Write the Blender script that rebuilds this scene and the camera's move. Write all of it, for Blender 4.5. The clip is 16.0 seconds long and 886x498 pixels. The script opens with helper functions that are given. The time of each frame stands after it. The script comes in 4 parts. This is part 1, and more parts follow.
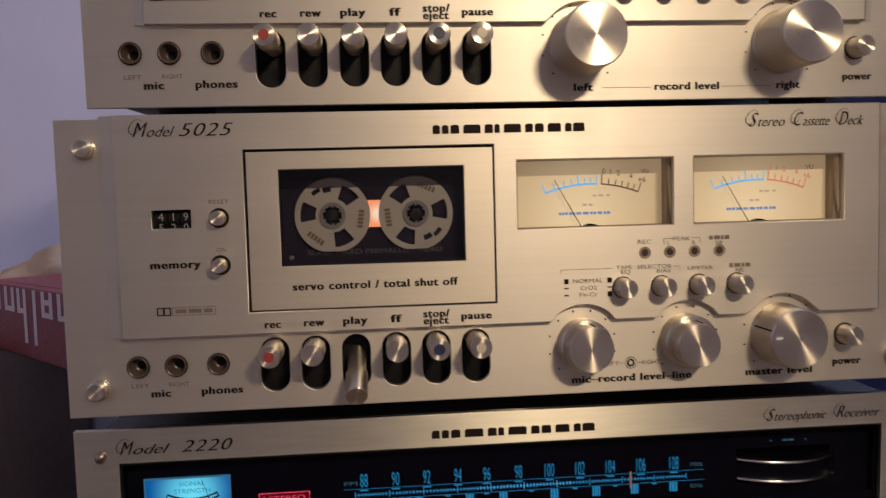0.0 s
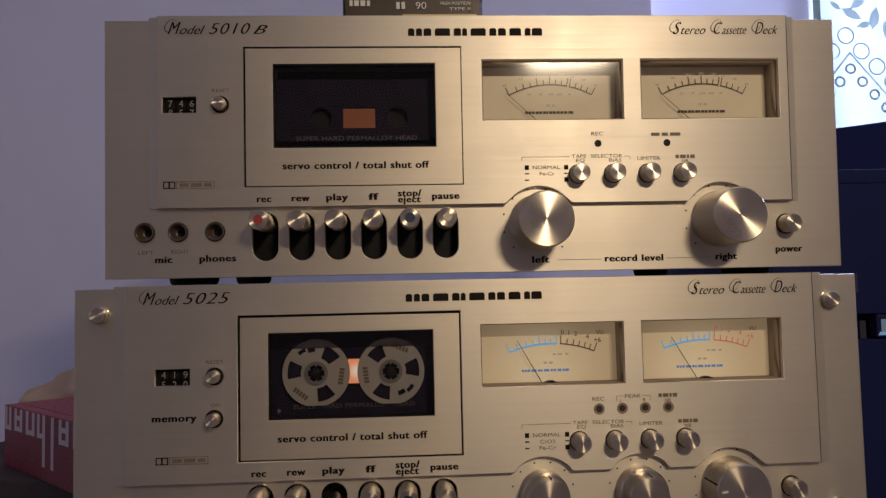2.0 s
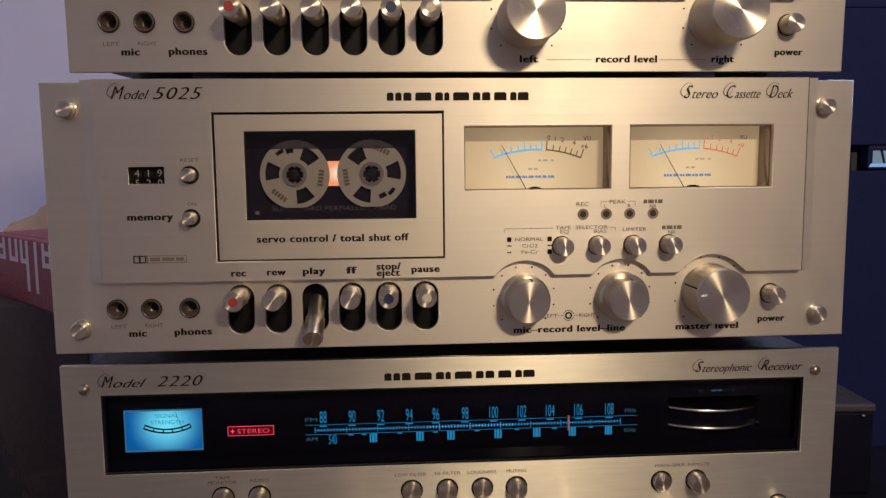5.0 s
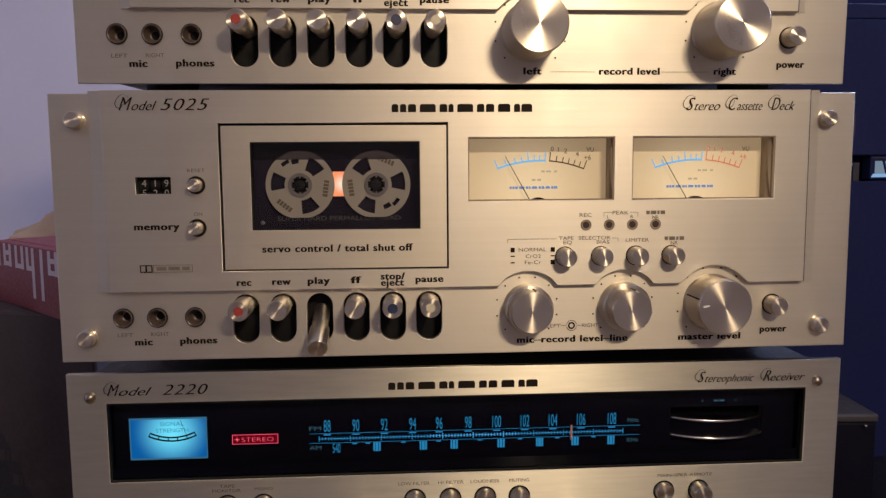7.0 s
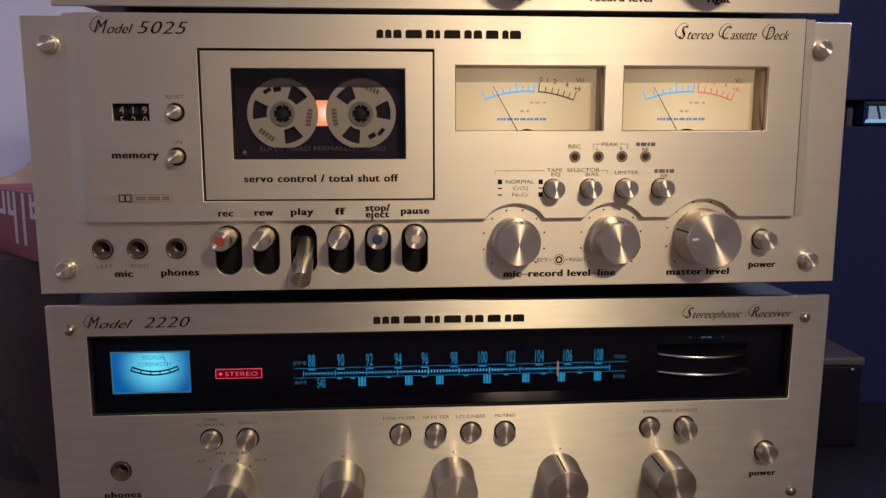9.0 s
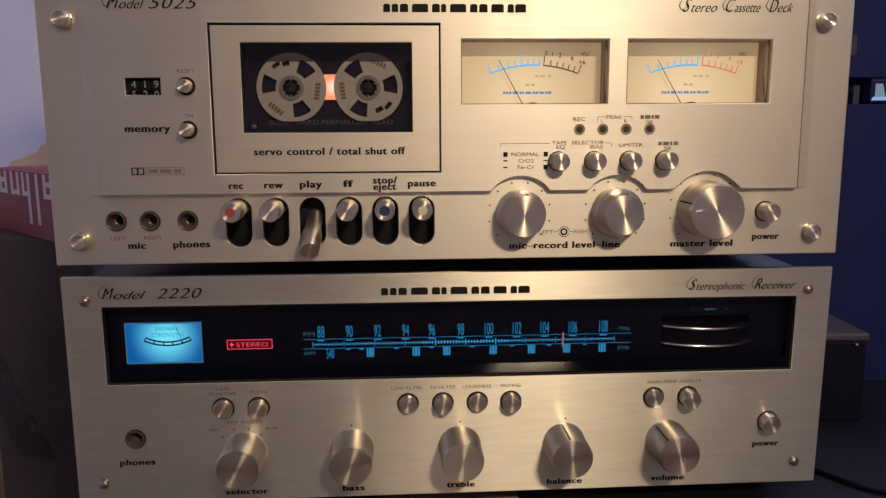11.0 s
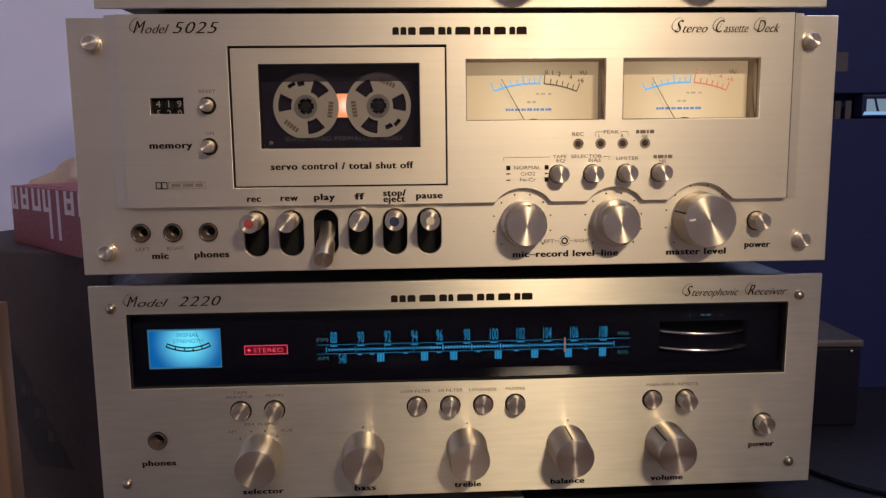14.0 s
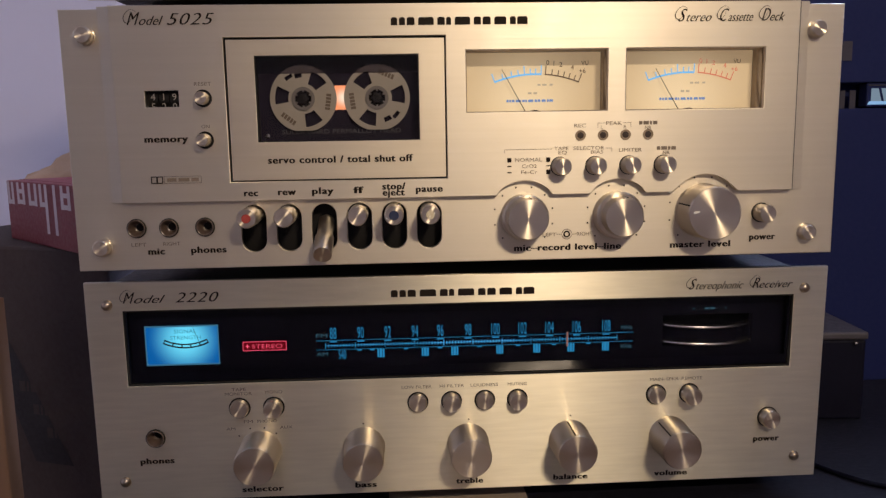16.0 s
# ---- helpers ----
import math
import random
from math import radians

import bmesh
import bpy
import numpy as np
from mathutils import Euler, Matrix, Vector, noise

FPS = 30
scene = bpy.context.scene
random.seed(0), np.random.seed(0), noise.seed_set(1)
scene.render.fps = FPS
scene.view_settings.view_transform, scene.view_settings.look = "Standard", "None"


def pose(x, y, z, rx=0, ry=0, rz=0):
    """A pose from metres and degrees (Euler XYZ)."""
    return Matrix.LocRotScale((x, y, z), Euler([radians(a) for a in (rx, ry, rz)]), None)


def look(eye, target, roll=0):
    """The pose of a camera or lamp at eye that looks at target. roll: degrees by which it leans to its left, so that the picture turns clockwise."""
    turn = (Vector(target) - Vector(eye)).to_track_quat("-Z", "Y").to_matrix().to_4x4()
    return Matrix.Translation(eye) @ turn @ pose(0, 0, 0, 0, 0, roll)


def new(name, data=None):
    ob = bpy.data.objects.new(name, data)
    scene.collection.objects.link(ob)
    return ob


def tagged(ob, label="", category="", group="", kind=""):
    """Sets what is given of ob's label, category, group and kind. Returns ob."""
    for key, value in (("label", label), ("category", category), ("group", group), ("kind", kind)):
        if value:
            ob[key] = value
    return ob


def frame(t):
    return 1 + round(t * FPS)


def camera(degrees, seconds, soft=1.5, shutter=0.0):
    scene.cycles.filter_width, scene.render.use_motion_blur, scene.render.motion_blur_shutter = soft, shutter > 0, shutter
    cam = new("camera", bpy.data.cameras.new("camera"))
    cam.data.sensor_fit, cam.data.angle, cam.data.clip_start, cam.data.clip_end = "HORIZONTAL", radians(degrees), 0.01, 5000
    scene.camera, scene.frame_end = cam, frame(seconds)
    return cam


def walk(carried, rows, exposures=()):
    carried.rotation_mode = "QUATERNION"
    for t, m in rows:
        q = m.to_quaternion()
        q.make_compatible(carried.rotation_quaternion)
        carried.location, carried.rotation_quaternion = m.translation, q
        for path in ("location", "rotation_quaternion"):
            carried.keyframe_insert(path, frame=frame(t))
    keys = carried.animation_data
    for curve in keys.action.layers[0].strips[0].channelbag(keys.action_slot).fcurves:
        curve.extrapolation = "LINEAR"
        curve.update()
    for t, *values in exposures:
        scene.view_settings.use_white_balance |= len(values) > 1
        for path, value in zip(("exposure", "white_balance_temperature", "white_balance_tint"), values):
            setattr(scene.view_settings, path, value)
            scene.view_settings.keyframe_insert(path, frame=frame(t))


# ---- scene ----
cam = camera(60.4, 16.0, soft=1.35, shutter=0.6)
LIFT = 0.90  # height of the middle deck's lower edge above the floor

walk(cam, [
    (0, pose(-0.0647, -0.3582, 0.9958, 86.30, 1.57, -5.04)),
    (0.5, pose(-0.0485, -0.3706, 0.9936, 85.98, 1.91, -4.49)),
    (1, pose(-0.0403, -0.3867, 1.0045, 87.21, 1.76, -3.60)),
    (1.5, pose(-0.0415, -0.3965, 1.0251, 92.32, 1.57, -3.27)),
    (2, pose(-0.0397, -0.4033, 1.0282, 93.63, 1.27, -3.13)),
    (2.5, pose(-0.0387, -0.4038, 1.0221, 91.05, 1.51, -3.40)),
    (3, pose(-0.0324, -0.4003, 1.0068, 86.91, 1.35, -3.78)),
    (3.5, pose(-0.0347, -0.3980, 0.9969, 84.90, 0.73, -3.62)),
    (4, pose(-0.0347, -0.3916, 0.9928, 83.46, 0.56, -4.16)),
    (6.5, pose(-0.0373, -0.3944, 0.9958, 84.28, 0.62, -3.26)),
    (7, pose(-0.0364, -0.3950, 0.9960, 84.22, 0.44, -3.63)),
    (7.5, pose(-0.0366, -0.3965, 0.9936, 83.34, 0.18, -3.70)),
    (8, pose(-0.0365, -0.3945, 0.9887, 82.62, 0.02, -3.90)),
    (8.5, pose(-0.0347, -0.3937, 0.9834, 82.39, 0.04, -4.10)),
    (9, pose(-0.0329, -0.3907, 0.9777, 81.68, 0.12, -4.17)),
    (9.5, pose(-0.0346, -0.3899, 0.9772, 81.57, -0.07, -4.35)),
    (10, pose(-0.0321, -0.3901, 0.9713, 80.81, -0.00, -3.78)),
    (12.5, pose(-0.0323, -0.4155, 0.9687, 81.15, 0.49, -3.51)),
    (13, pose(-0.0345, -0.4164, 0.9686, 81.08, 0.29, -4.18)),
    (13.5, pose(-0.0321, -0.4176, 0.9705, 81.61, 0.44, -3.06)),
    (14, pose(-0.0338, -0.4201, 0.9679, 82.25, 0.68, -3.10)),
    (14.5, pose(-0.0336, -0.4179, 0.9661, 81.98, 0.48, -3.10)),
    (15, pose(-0.0353, -0.4175, 0.9667, 81.76, 0.60, -3.18)),
    (15.5, pose(-0.0349, -0.4152, 0.9658, 81.56, 1.00, -3.30)),
    (16, pose(-0.0336, -0.4139, 0.9680, 81.67, 0.97, -3.13)),], exposures=[(0, -0.05), (1, -0.10), (1.5, -0.40), (2, -0.70), (2.5, -0.76), (3, -0.52), (3.5, -0.18), (4, -0.08), (6.5, 0.03), (10, 0.08), (12.5, 0.13), (16, 0.13)])

# ---- world, lamps ----
world = bpy.data.worlds.new("evening_sky")
scene.world = world
world.use_nodes = True
wn = world.node_tree.nodes
sky = wn.new("ShaderNodeTexSky")
sky.sky_type = 'NISHITA'
sky.sun_disc = False
sky.sun_elevation, sky.sun_rotation = radians(6), radians(200)
world.node_tree.links.new(sky.outputs[0], wn["Background"].inputs[0])
wn["Background"].inputs[1].default_value = 0.05


def lamp(name, kind, m, energy, color, size):
    data = bpy.data.lights.new(name, kind)
    data.energy, data.color = energy, color
    if kind == 'AREA':
        data.shape, data.size, data.size_y = 'RECTANGLE', size[0], size[1]
    else:
        data.shadow_soft_size = size
    ob = new(name, data)
    ob.matrix_world = m
    return ob


# warm tubular lamp behind and above the viewer, daylight in the curtained window
lamp("lamp_tube", 'AREA', look((0.215, -0.74, LIFT + 0.455), (0.02, 0.0, LIFT + 0.10)), 3.75, (1.0, 0.785, 0.545), (0.115, 0.012))
lamp("window_daylight", 'AREA', look((1.35, 0.93, LIFT + 0.75), (-1.0, -1.0, LIFT + 0.1)), 116.0, (0.52, 0.62, 1.0), (1.1, 1.1))


# ---- materials ----
def shader(name):
    m = bpy.data.materials.new(name)
    m.use_nodes = True
    return m, m.node_tree.nodes, m.node_tree.links, m.node_tree.nodes["Principled BSDF"]


def mapped(nodes, links, scale, coord="Object"):
    tc, mp = nodes.new("ShaderNodeTexCoord"), nodes.new("ShaderNodeMapping")
    mp.inputs["Scale"].default_value = scale
    links.new(tc.outputs[coord], mp.inputs[0])
    return mp.outputs[0]


def noise_tex(nodes, links, scale, size, detail=3.0):
    n = nodes.new("ShaderNodeTexNoise")
    n.inputs["Scale"].default_value, n.inputs["Detail"].default_value = size, detail
    links.new(mapped(nodes, links, scale), n.inputs["Vector"])
    return n.outputs["Fac"]


def remap(nodes, links, src, lo, hi):
    r = nodes.new("ShaderNodeMapRange")
    r.inputs["From Min"].default_value, r.inputs["From Max"].default_value = 0.3, 0.7
    r.inputs["To Min"].default_value, r.inputs["To Max"].default_value = lo, hi
    links.new(src, r.inputs["Value"])
    return r.outputs["Result"]


def tint(nodes, links, src, a, b, target):
    r = nodes.new("ShaderNodeMix")
    r.data_type = 'RGBA'
    r.inputs["A"].default_value, r.inputs["B"].default_value = (*a, 1), (*b, 1)
    links.new(src, r.inputs["Factor"])
    links.new(r.outputs["Result"], target)


def bump(nodes, links, src, strength, bsdf, distance=0.001):
    b = nodes.new("ShaderNodeBump")
    b.inputs["Strength"].default_value, b.inputs["Distance"].default_value = strength, distance
    links.new(src, b.inputs["Height"])
    links.new(b.outputs[0], bsdf.inputs["Normal"])


def paint(name, a, b, rough=0.6, size=8.0, relief=0.15, metal=0.0, scale=(1, 1, 1), grain=260.0, spec=0.5):
    """A surface mottled between two colours, with fine grain."""
    m, nodes, links, bsdf = shader(name)
    big = noise_tex(nodes, links, scale, size, 4.0)
    tint(nodes, links, remap(nodes, links, big, 0, 1), a, b, bsdf.inputs["Base Color"])
    fine = noise_tex(nodes, links, scale, grain, 2.0)
    links.new(remap(nodes, links, fine, rough - 0.07, min(1.0, rough + 0.07)), bsdf.inputs["Roughness"])
    bsdf.inputs["Metallic"].default_value = metal
    bsdf.inputs["Specular IOR Level"].default_value = spec
    bump(nodes, links, fine, relief, bsdf)
    return m


def brushed(name, a, b, rough, turned=False, aniso=0.75, streak=(14, 60, 2600), relief=0.016, worn=(2.0, 60, 520)):
    """Brushed aluminium: grain along x, or turned round the object's y axis."""
    m, nodes, links, bsdf = shader(name)
    bsdf.inputs["Metallic"].default_value = 1.0
    bsdf.inputs["Anisotropic"].default_value = aniso
    wear = noise_tex(nodes, links, (1, 1, 1) if turned else worn, 22.0 if turned else 1.0, 5.0)
    tint(nodes, links, remap(nodes, links, wear, 0, 1), a, b, bsdf.inputs["Base Color"])
    if turned:
        tc, sep, com = nodes.new("ShaderNodeTexCoord"), nodes.new("ShaderNodeSeparateXYZ"), nodes.new("ShaderNodeCombineXYZ")
        links.new(tc.outputs["Object"], sep.inputs[0])
        links.new(sep.outputs["X"], com.inputs["X"])
        links.new(sep.outputs["Z"], com.inputs["Z"])
        com.inputs["Y"].default_value = 0.0002
        links.new(com.outputs[0], bsdf.inputs["Tangent"])
        rings = nodes.new("ShaderNodeTexWave")
        rings.wave_type, rings.rings_direction = 'RINGS', 'Y'
        rings.inputs["Scale"].default_value, rings.inputs["Distortion"].default_value = 620.0, 0.25
        links.new(tc.outputs["Object"], rings.inputs["Vector"])
        fine = rings.outputs["Fac"]
    else:
        com = nodes.new("ShaderNodeCombineXYZ")
        com.inputs["Z"].default_value = 1.0
        links.new(com.outputs[0], bsdf.inputs["Tangent"])
        fine = noise_tex(nodes, links, streak, 1.0, 3.0)
    handled = noise_tex(nodes, links, (1, 1, 1), 38.0, 4.0)
    total = nodes.new("ShaderNodeMath")
    links.new(remap(nodes, links, fine, rough - 0.02, rough + 0.02), total.inputs[0])
    links.new(remap(nodes, links, handled, -0.025, 0.025), total.inputs[1])
    links.new(total.outputs[0], bsdf.inputs["Roughness"])
    bump(nodes, links, fine, relief, bsdf, 0.0002)
    return m


def glow(name, color, strength, hot=None, reach=0.02, lift=(0, 0, 0), base=None):
    """A lit face; hot: the colour at the lamp behind it, fading over reach metres."""
    m, nodes, links, bsdf = shader(name)
    bsdf.inputs["Base Color"].default_value = (*(base or [c * 0.12 for c in color]), 1)
    bsdf.inputs["Roughness"].default_value = 0.5
    bsdf.inputs["Specular IOR Level"].default_value = 0.08
    bsdf.inputs["Emission Strength"].default_value = strength
    if hot:
        tc, mp, ln, r = (nodes.new("ShaderNodeTexCoord"), nodes.new("ShaderNodeMapping"),
                         nodes.new("ShaderNodeVectorMath"), nodes.new("ShaderNodeMapRange"))
        mp.inputs["Location"].default_value = lift
        ln.operation = 'LENGTH'
        links.new(tc.outputs["Object"], mp.inputs[0])
        links.new(mp.outputs[0], ln.inputs[0])
        r.interpolation_type = 'SMOOTHSTEP'
        r.inputs["From Max"].default_value = reach
        links.new(ln.outputs["Value"], r.inputs["Value"])
        tint(nodes, links, r.outputs["Result"], hot, color, bsdf.inputs["Emission Color"])
    else:
        bsdf.inputs["Emission Color"].default_value = (*color, 1)
    return m


def pane(name, color, gloss=1.45, rough=0.02):
    """Thin clear or smoked glass."""
    m, nodes, links, bsdf = shader(name)
    nodes.remove(bsdf)
    tr, gl, fr, mx = (nodes.new("ShaderNodeBsdfTransparent"), nodes.new("ShaderNodeBsdfGlossy"),
                      nodes.new("ShaderNodeFresnel"), nodes.new("ShaderNodeMixShader"))
    tr.inputs[0].default_value = (*color, 1)
    gl.inputs["Roughness"].default_value = rough
    fr.inputs[0].default_value = gloss
    links.new(fr.outputs[0], mx.inputs[0])
    links.new(tr.outputs[0], mx.inputs[1])
    links.new(gl.outputs[0], mx.inputs[2])
    links.new(mx.outputs[0], nodes["Material Output"].inputs[0])
    return m


def cloth(name, color):
    m, nodes, links, bsdf = shader(name)
    tl, mx = nodes.new("ShaderNodeBsdfTranslucent"), nodes.new("ShaderNodeMixShader")
    bsdf.inputs["Roughness"].default_value = 0.9
    weave = noise_tex(nodes, links, (1, 1, 1), 60.0, 4.0)
    tint(nodes, links, remap(nodes, links, weave, 0, 1), [c * 0.9 for c in color], color, bsdf.inputs["Base Color"])
    tl.inputs[0].default_value = (*color, 1)
    mx.inputs[0].default_value = 0.6
    links.new(bsdf.outputs[0], mx.inputs[1])
    links.new(tl.outputs[0], mx.inputs[2])
    links.new(mx.outputs[0], nodes["Material Output"].inputs[0])
    return m


ALU = brushed("brushed_aluminium", (0.675, 0.622, 0.522), (0.700, 0.646, 0.545), 0.51, aniso=0.56)
ALU_COARSE = brushed("coarse_brushed_aluminium", (0.745, 0.700, 0.560), (0.825, 0.778, 0.630), 0.455, aniso=0.89, streak=(26, 60, 1700), relief=0.12, worn=(38, 60, 420))
ALU_DOOR = brushed("door_aluminium", (0.690, 0.625, 0.505), (0.715, 0.650, 0.528), 0.51, aniso=0.52)
TURNED = brushed("turned_aluminium", (0.66, 0.585, 0.475), (0.69, 0.615, 0.50), 0.31, turned=True, aniso=0.95)
STEEL = brushed("screw_steel", (0.72, 0.69, 0.64), (0.80, 0.77, 0.72), 0.22, turned=True, aniso=0.6)
CHROME = brushed("chrome_rim", (0.85, 0.83, 0.80), (0.92, 0.90, 0.87), 0.2, turned=True, aniso=0.3)
RIM = brushed("knurled_rim", (0.88, 0.85, 0.82), (0.94, 0.92, 0.90), 0.20, turned=True, aniso=0.0)
SCREW_BROWN = brushed("bronzed_screw", (0.30, 0.25, 0.20), (0.40, 0.34, 0.28), 0.3, turned=True, aniso=0.2)
LED_RIM = paint("indicator_brown", (0.26, 0.19, 0.12), (0.32, 0.24, 0.16), 0.5, 60.0, 0.0)
INK = paint("printed_ink", (0.012, 0.008, 0.006), (0.02, 0.014, 0.01), 0.7, 40.0, 0.0, spec=0.15)
INK_FAINT = paint("fine_printed_ink", (0.16, 0.125, 0.09), (0.20, 0.155, 0.115), 0.5, 40.0, 0.0)
BLACK = paint("black_plastic", (0.004, 0.0035, 0.004), (0.008, 0.007, 0.007), 0.55, 30.0, 0.1, spec=0.25)
CASE = paint("casing_enamel", (0.018, 0.014, 0.012), (0.034, 0.026, 0.022), 0.5, 12.0, 0.3)
RING = paint("bronzed_socket", (0.085, 0.060, 0.050), (0.12, 0.085, 0.07), 0.35, 60.0, 0.0)
RUBBER = paint("foot_rubber", (0.012, 0.012, 0.012), (0.02, 0.02, 0.02), 0.8, 30.0, 0.3)
GLASS = pane("clear_glass", (0.97, 0.97, 0.96))
METER_GLASS = pane("meter_plastic", (0.97, 0.97, 0.95), 1.40, 0.10)
SMOKE = pane("smoked_glass", (0.62, 0.60, 0.62))
DIAL_GLASS = pane("dial_glass", (0.92, 0.92, 0.95), 1.22)
METER_SIDE = paint("brown_plastic", (0.30, 0.24, 0.19), (0.36, 0.29, 0.23), 0.5, 30.0, 0.1, spec=0.3)
RED = paint("red_enamel", (0.34, 0.045, 0.035), (0.40, 0.06, 0.045), 0.4, 60.0, 0.05)
BLUE = paint("blue_enamel", (0.02, 0.03, 0.07), (0.03, 0.04, 0.1), 0.4, 60.0, 0.05)
CREAM = paint("cream_enamel", (0.66, 0.58, 0.40), (0.72, 0.64, 0.46), 0.4, 60.0, 0.05)
DIGIT = paint("digit_white", (0.72, 0.70, 0.66), (0.8, 0.78, 0.74), 0.5, 60.0, 0.0)
REEL = paint("reel_plastic", (0.46, 0.44, 0.39), (0.54, 0.51, 0.46), 0.45, 60.0, 0.05)
REEL_HUB = paint("hub_plastic", (0.20, 0.19, 0.19), (0.26, 0.25, 0.25), 0.4, 60.0, 0.05)
TAPE = paint("tape_brown", (0.03, 0.018, 0.014), (0.045, 0.028, 0.02), 0.3, 60.0, 0.05)
SHELL = paint("cassette_shell", (0.016, 0.012, 0.026), (0.022, 0.017, 0.034), 0.5, 60.0, 0.1, spec=0.05)


# ---- mesh helpers ----
def part(name, mesh, material, parent, label="", at=(0, 0, 0), turn=(0, 0, 0)):
    """Links a bmesh or mesh as one object under a thing or a part."""
    if isinstance(mesh, bmesh.types.BMesh):
        data = bpy.data.meshes.new(name)
        mesh.to_mesh(data)
        mesh.free()
    else:
        data = mesh
    if not data.materials:
        data.materials.append(material)
    ob = new(name, data)
    ob.parent = parent
    ob.matrix_basis = pose(*at, *turn)
    return tagged(ob, label) if label else ob


def thing(name, m, label, category, group="", kind=""):
    ob = new(name)
    ob.empty_display_size = 0.02
    ob.matrix_basis = m
    return tagged(ob, label, category, group, kind)


def box(x0, x1, y0, y1, z0, z1, bevel=0.0):
    bm = bmesh.new()
    bmesh.ops.create_cube(bm, size=1)
    for v in bm.verts:
        v.co = Vector(((x0 + x1) / 2 + v.co.x * (x1 - x0), (y0 + y1) / 2 + v.co.y * (y1 - y0), (z0 + z1) / 2 + v.co.z * (z1 - z0)))
    if bevel:
        bmesh.ops.bevel(bm, geom=bm.edges[:], offset=bevel, segments=2, affect='EDGES', profile=0.5)
    return bm


def lathe(profile, segments=40, smooth=True):
    """Turns (radius, y) pairs round the y axis; radius 0 closes an end."""
    bm = bmesh.new()
    rows = []
    for r, y in profile:
        if r <= 0:
            rows.append([bm.verts.new((0, y, 0))])
        else:
            rows.append([bm.verts.new((r * math.cos(a), y, r * math.sin(a)))
                         for a in (2 * math.pi * i / segments for i in range(segments))])
    for a, b in zip(rows, rows[1:]):
        for i in range(segments):
            j = (i + 1) % segments
            if len(a) == 1 and len(b) > 1:
                bm.faces.new((a[0], b[i], b[j]))
            elif len(b) == 1 and len(a) > 1:
                bm.faces.new((a[i], b[0], a[j]))
            elif len(a) > 1:
                bm.faces.new((a[i], b[i], b[j], a[j]))
    bmesh.ops.recalc_face_normals(bm, faces=bm.faces[:])
    if smooth:
        for f in bm.faces:
            f.smooth = True
        for e in bm.edges:
            if len(e.link_faces) == 2 and e.calc_face_angle() > 0.6:
                e.smooth = False
    return bm


def rect(x0, x1, z0, z1, r=0.0):
    if r <= 0:
        return [(x0, z0), (x1, z0), (x1, z1), (x0, z1)]
    out = []
    for cx, cz, a0 in ((x1 - r, z0 + r, -90), (x1 - r, z1 - r, 0), (x0 + r, z1 - r, 90), (x0 + r, z0 + r, 180)):
        out += [(cx + r * math.cos(radians(a0 + a)), cz + r * math.sin(radians(a0 + a))) for a in range(0, 91, 15)]
    return out


def circle(cx, cz, r, n=28):
    return [(cx + r * math.cos(2 * math.pi * i / n), cz + r * math.sin(2 * math.pi * i / n)) for i in range(n)]


def arc_band(cx, cz, r0, r1, a0, a1, n=24):
    """A band between two radii, from a0 to a1 degrees."""
    angles = [radians(a0 + (a1 - a0) * i / n) for i in range(n + 1)]
    return ([(cx + r1 * math.cos(a), cz + r1 * math.sin(a)) for a in angles]
            + [(cx + r0 * math.cos(a), cz + r0 * math.sin(a)) for a in reversed(angles)])


def from_curve(curve, name):
    ob = bpy.data.objects.new(name, curve)
    scene.collection.objects.link(ob)
    bpy.context.view_layer.update()
    data = bpy.data.meshes.new_from_object(ob.evaluated_get(bpy.context.evaluated_depsgraph_get()))
    bpy.data.objects.remove(ob)
    bpy.data.curves.remove(curve)
    data.transform(Matrix.Rotation(math.pi / 2, 4, 'X'))
    bm = bmesh.new()
    bm.from_mesh(data)
    bmesh.ops.remove_doubles(bm, verts=bm.verts[:], dist=1e-7)
    bm.to_mesh(data)
    bm.free()
    data.materials.clear()
    return data


def plate(loops, y0, y1, edge=0.0):
    """A flat sheet from y0 (front) to y1 with outline loops[0] and the other loops as holes."""
    curve = bpy.data.curves.new("sheet", 'CURVE')
    curve.dimensions, curve.fill_mode = '2D', 'BOTH'
    curve.extrude = (y1 - y0) / 2 - edge
    curve.bevel_depth, curve.bevel_resolution, curve.offset = edge, 1, -edge
    for loop in loops:
        s = curve.splines.new('POLY')
        s.points.add(len(loop) - 1)
        for p, (x, z) in zip(s.points, loop):
            p.co = (x, z, 0, 1)
        s.use_cyclic_u = True
    data = from_curve(curve, "sheet")
    data.transform(Matrix.Translation((0, (y0 + y1) / 2, 0)))
    return data


def shapes(loops, y):
    """Flat printed shapes, each loop on its own."""
    bm = bmesh.new()
    for loop in loops:
        f = bm.faces.new([bm.verts.new((x, y, z)) for x, z in loop])
        f.normal_update()
        if f.normal.y > 0:
            f.normal_flip()
    return bm


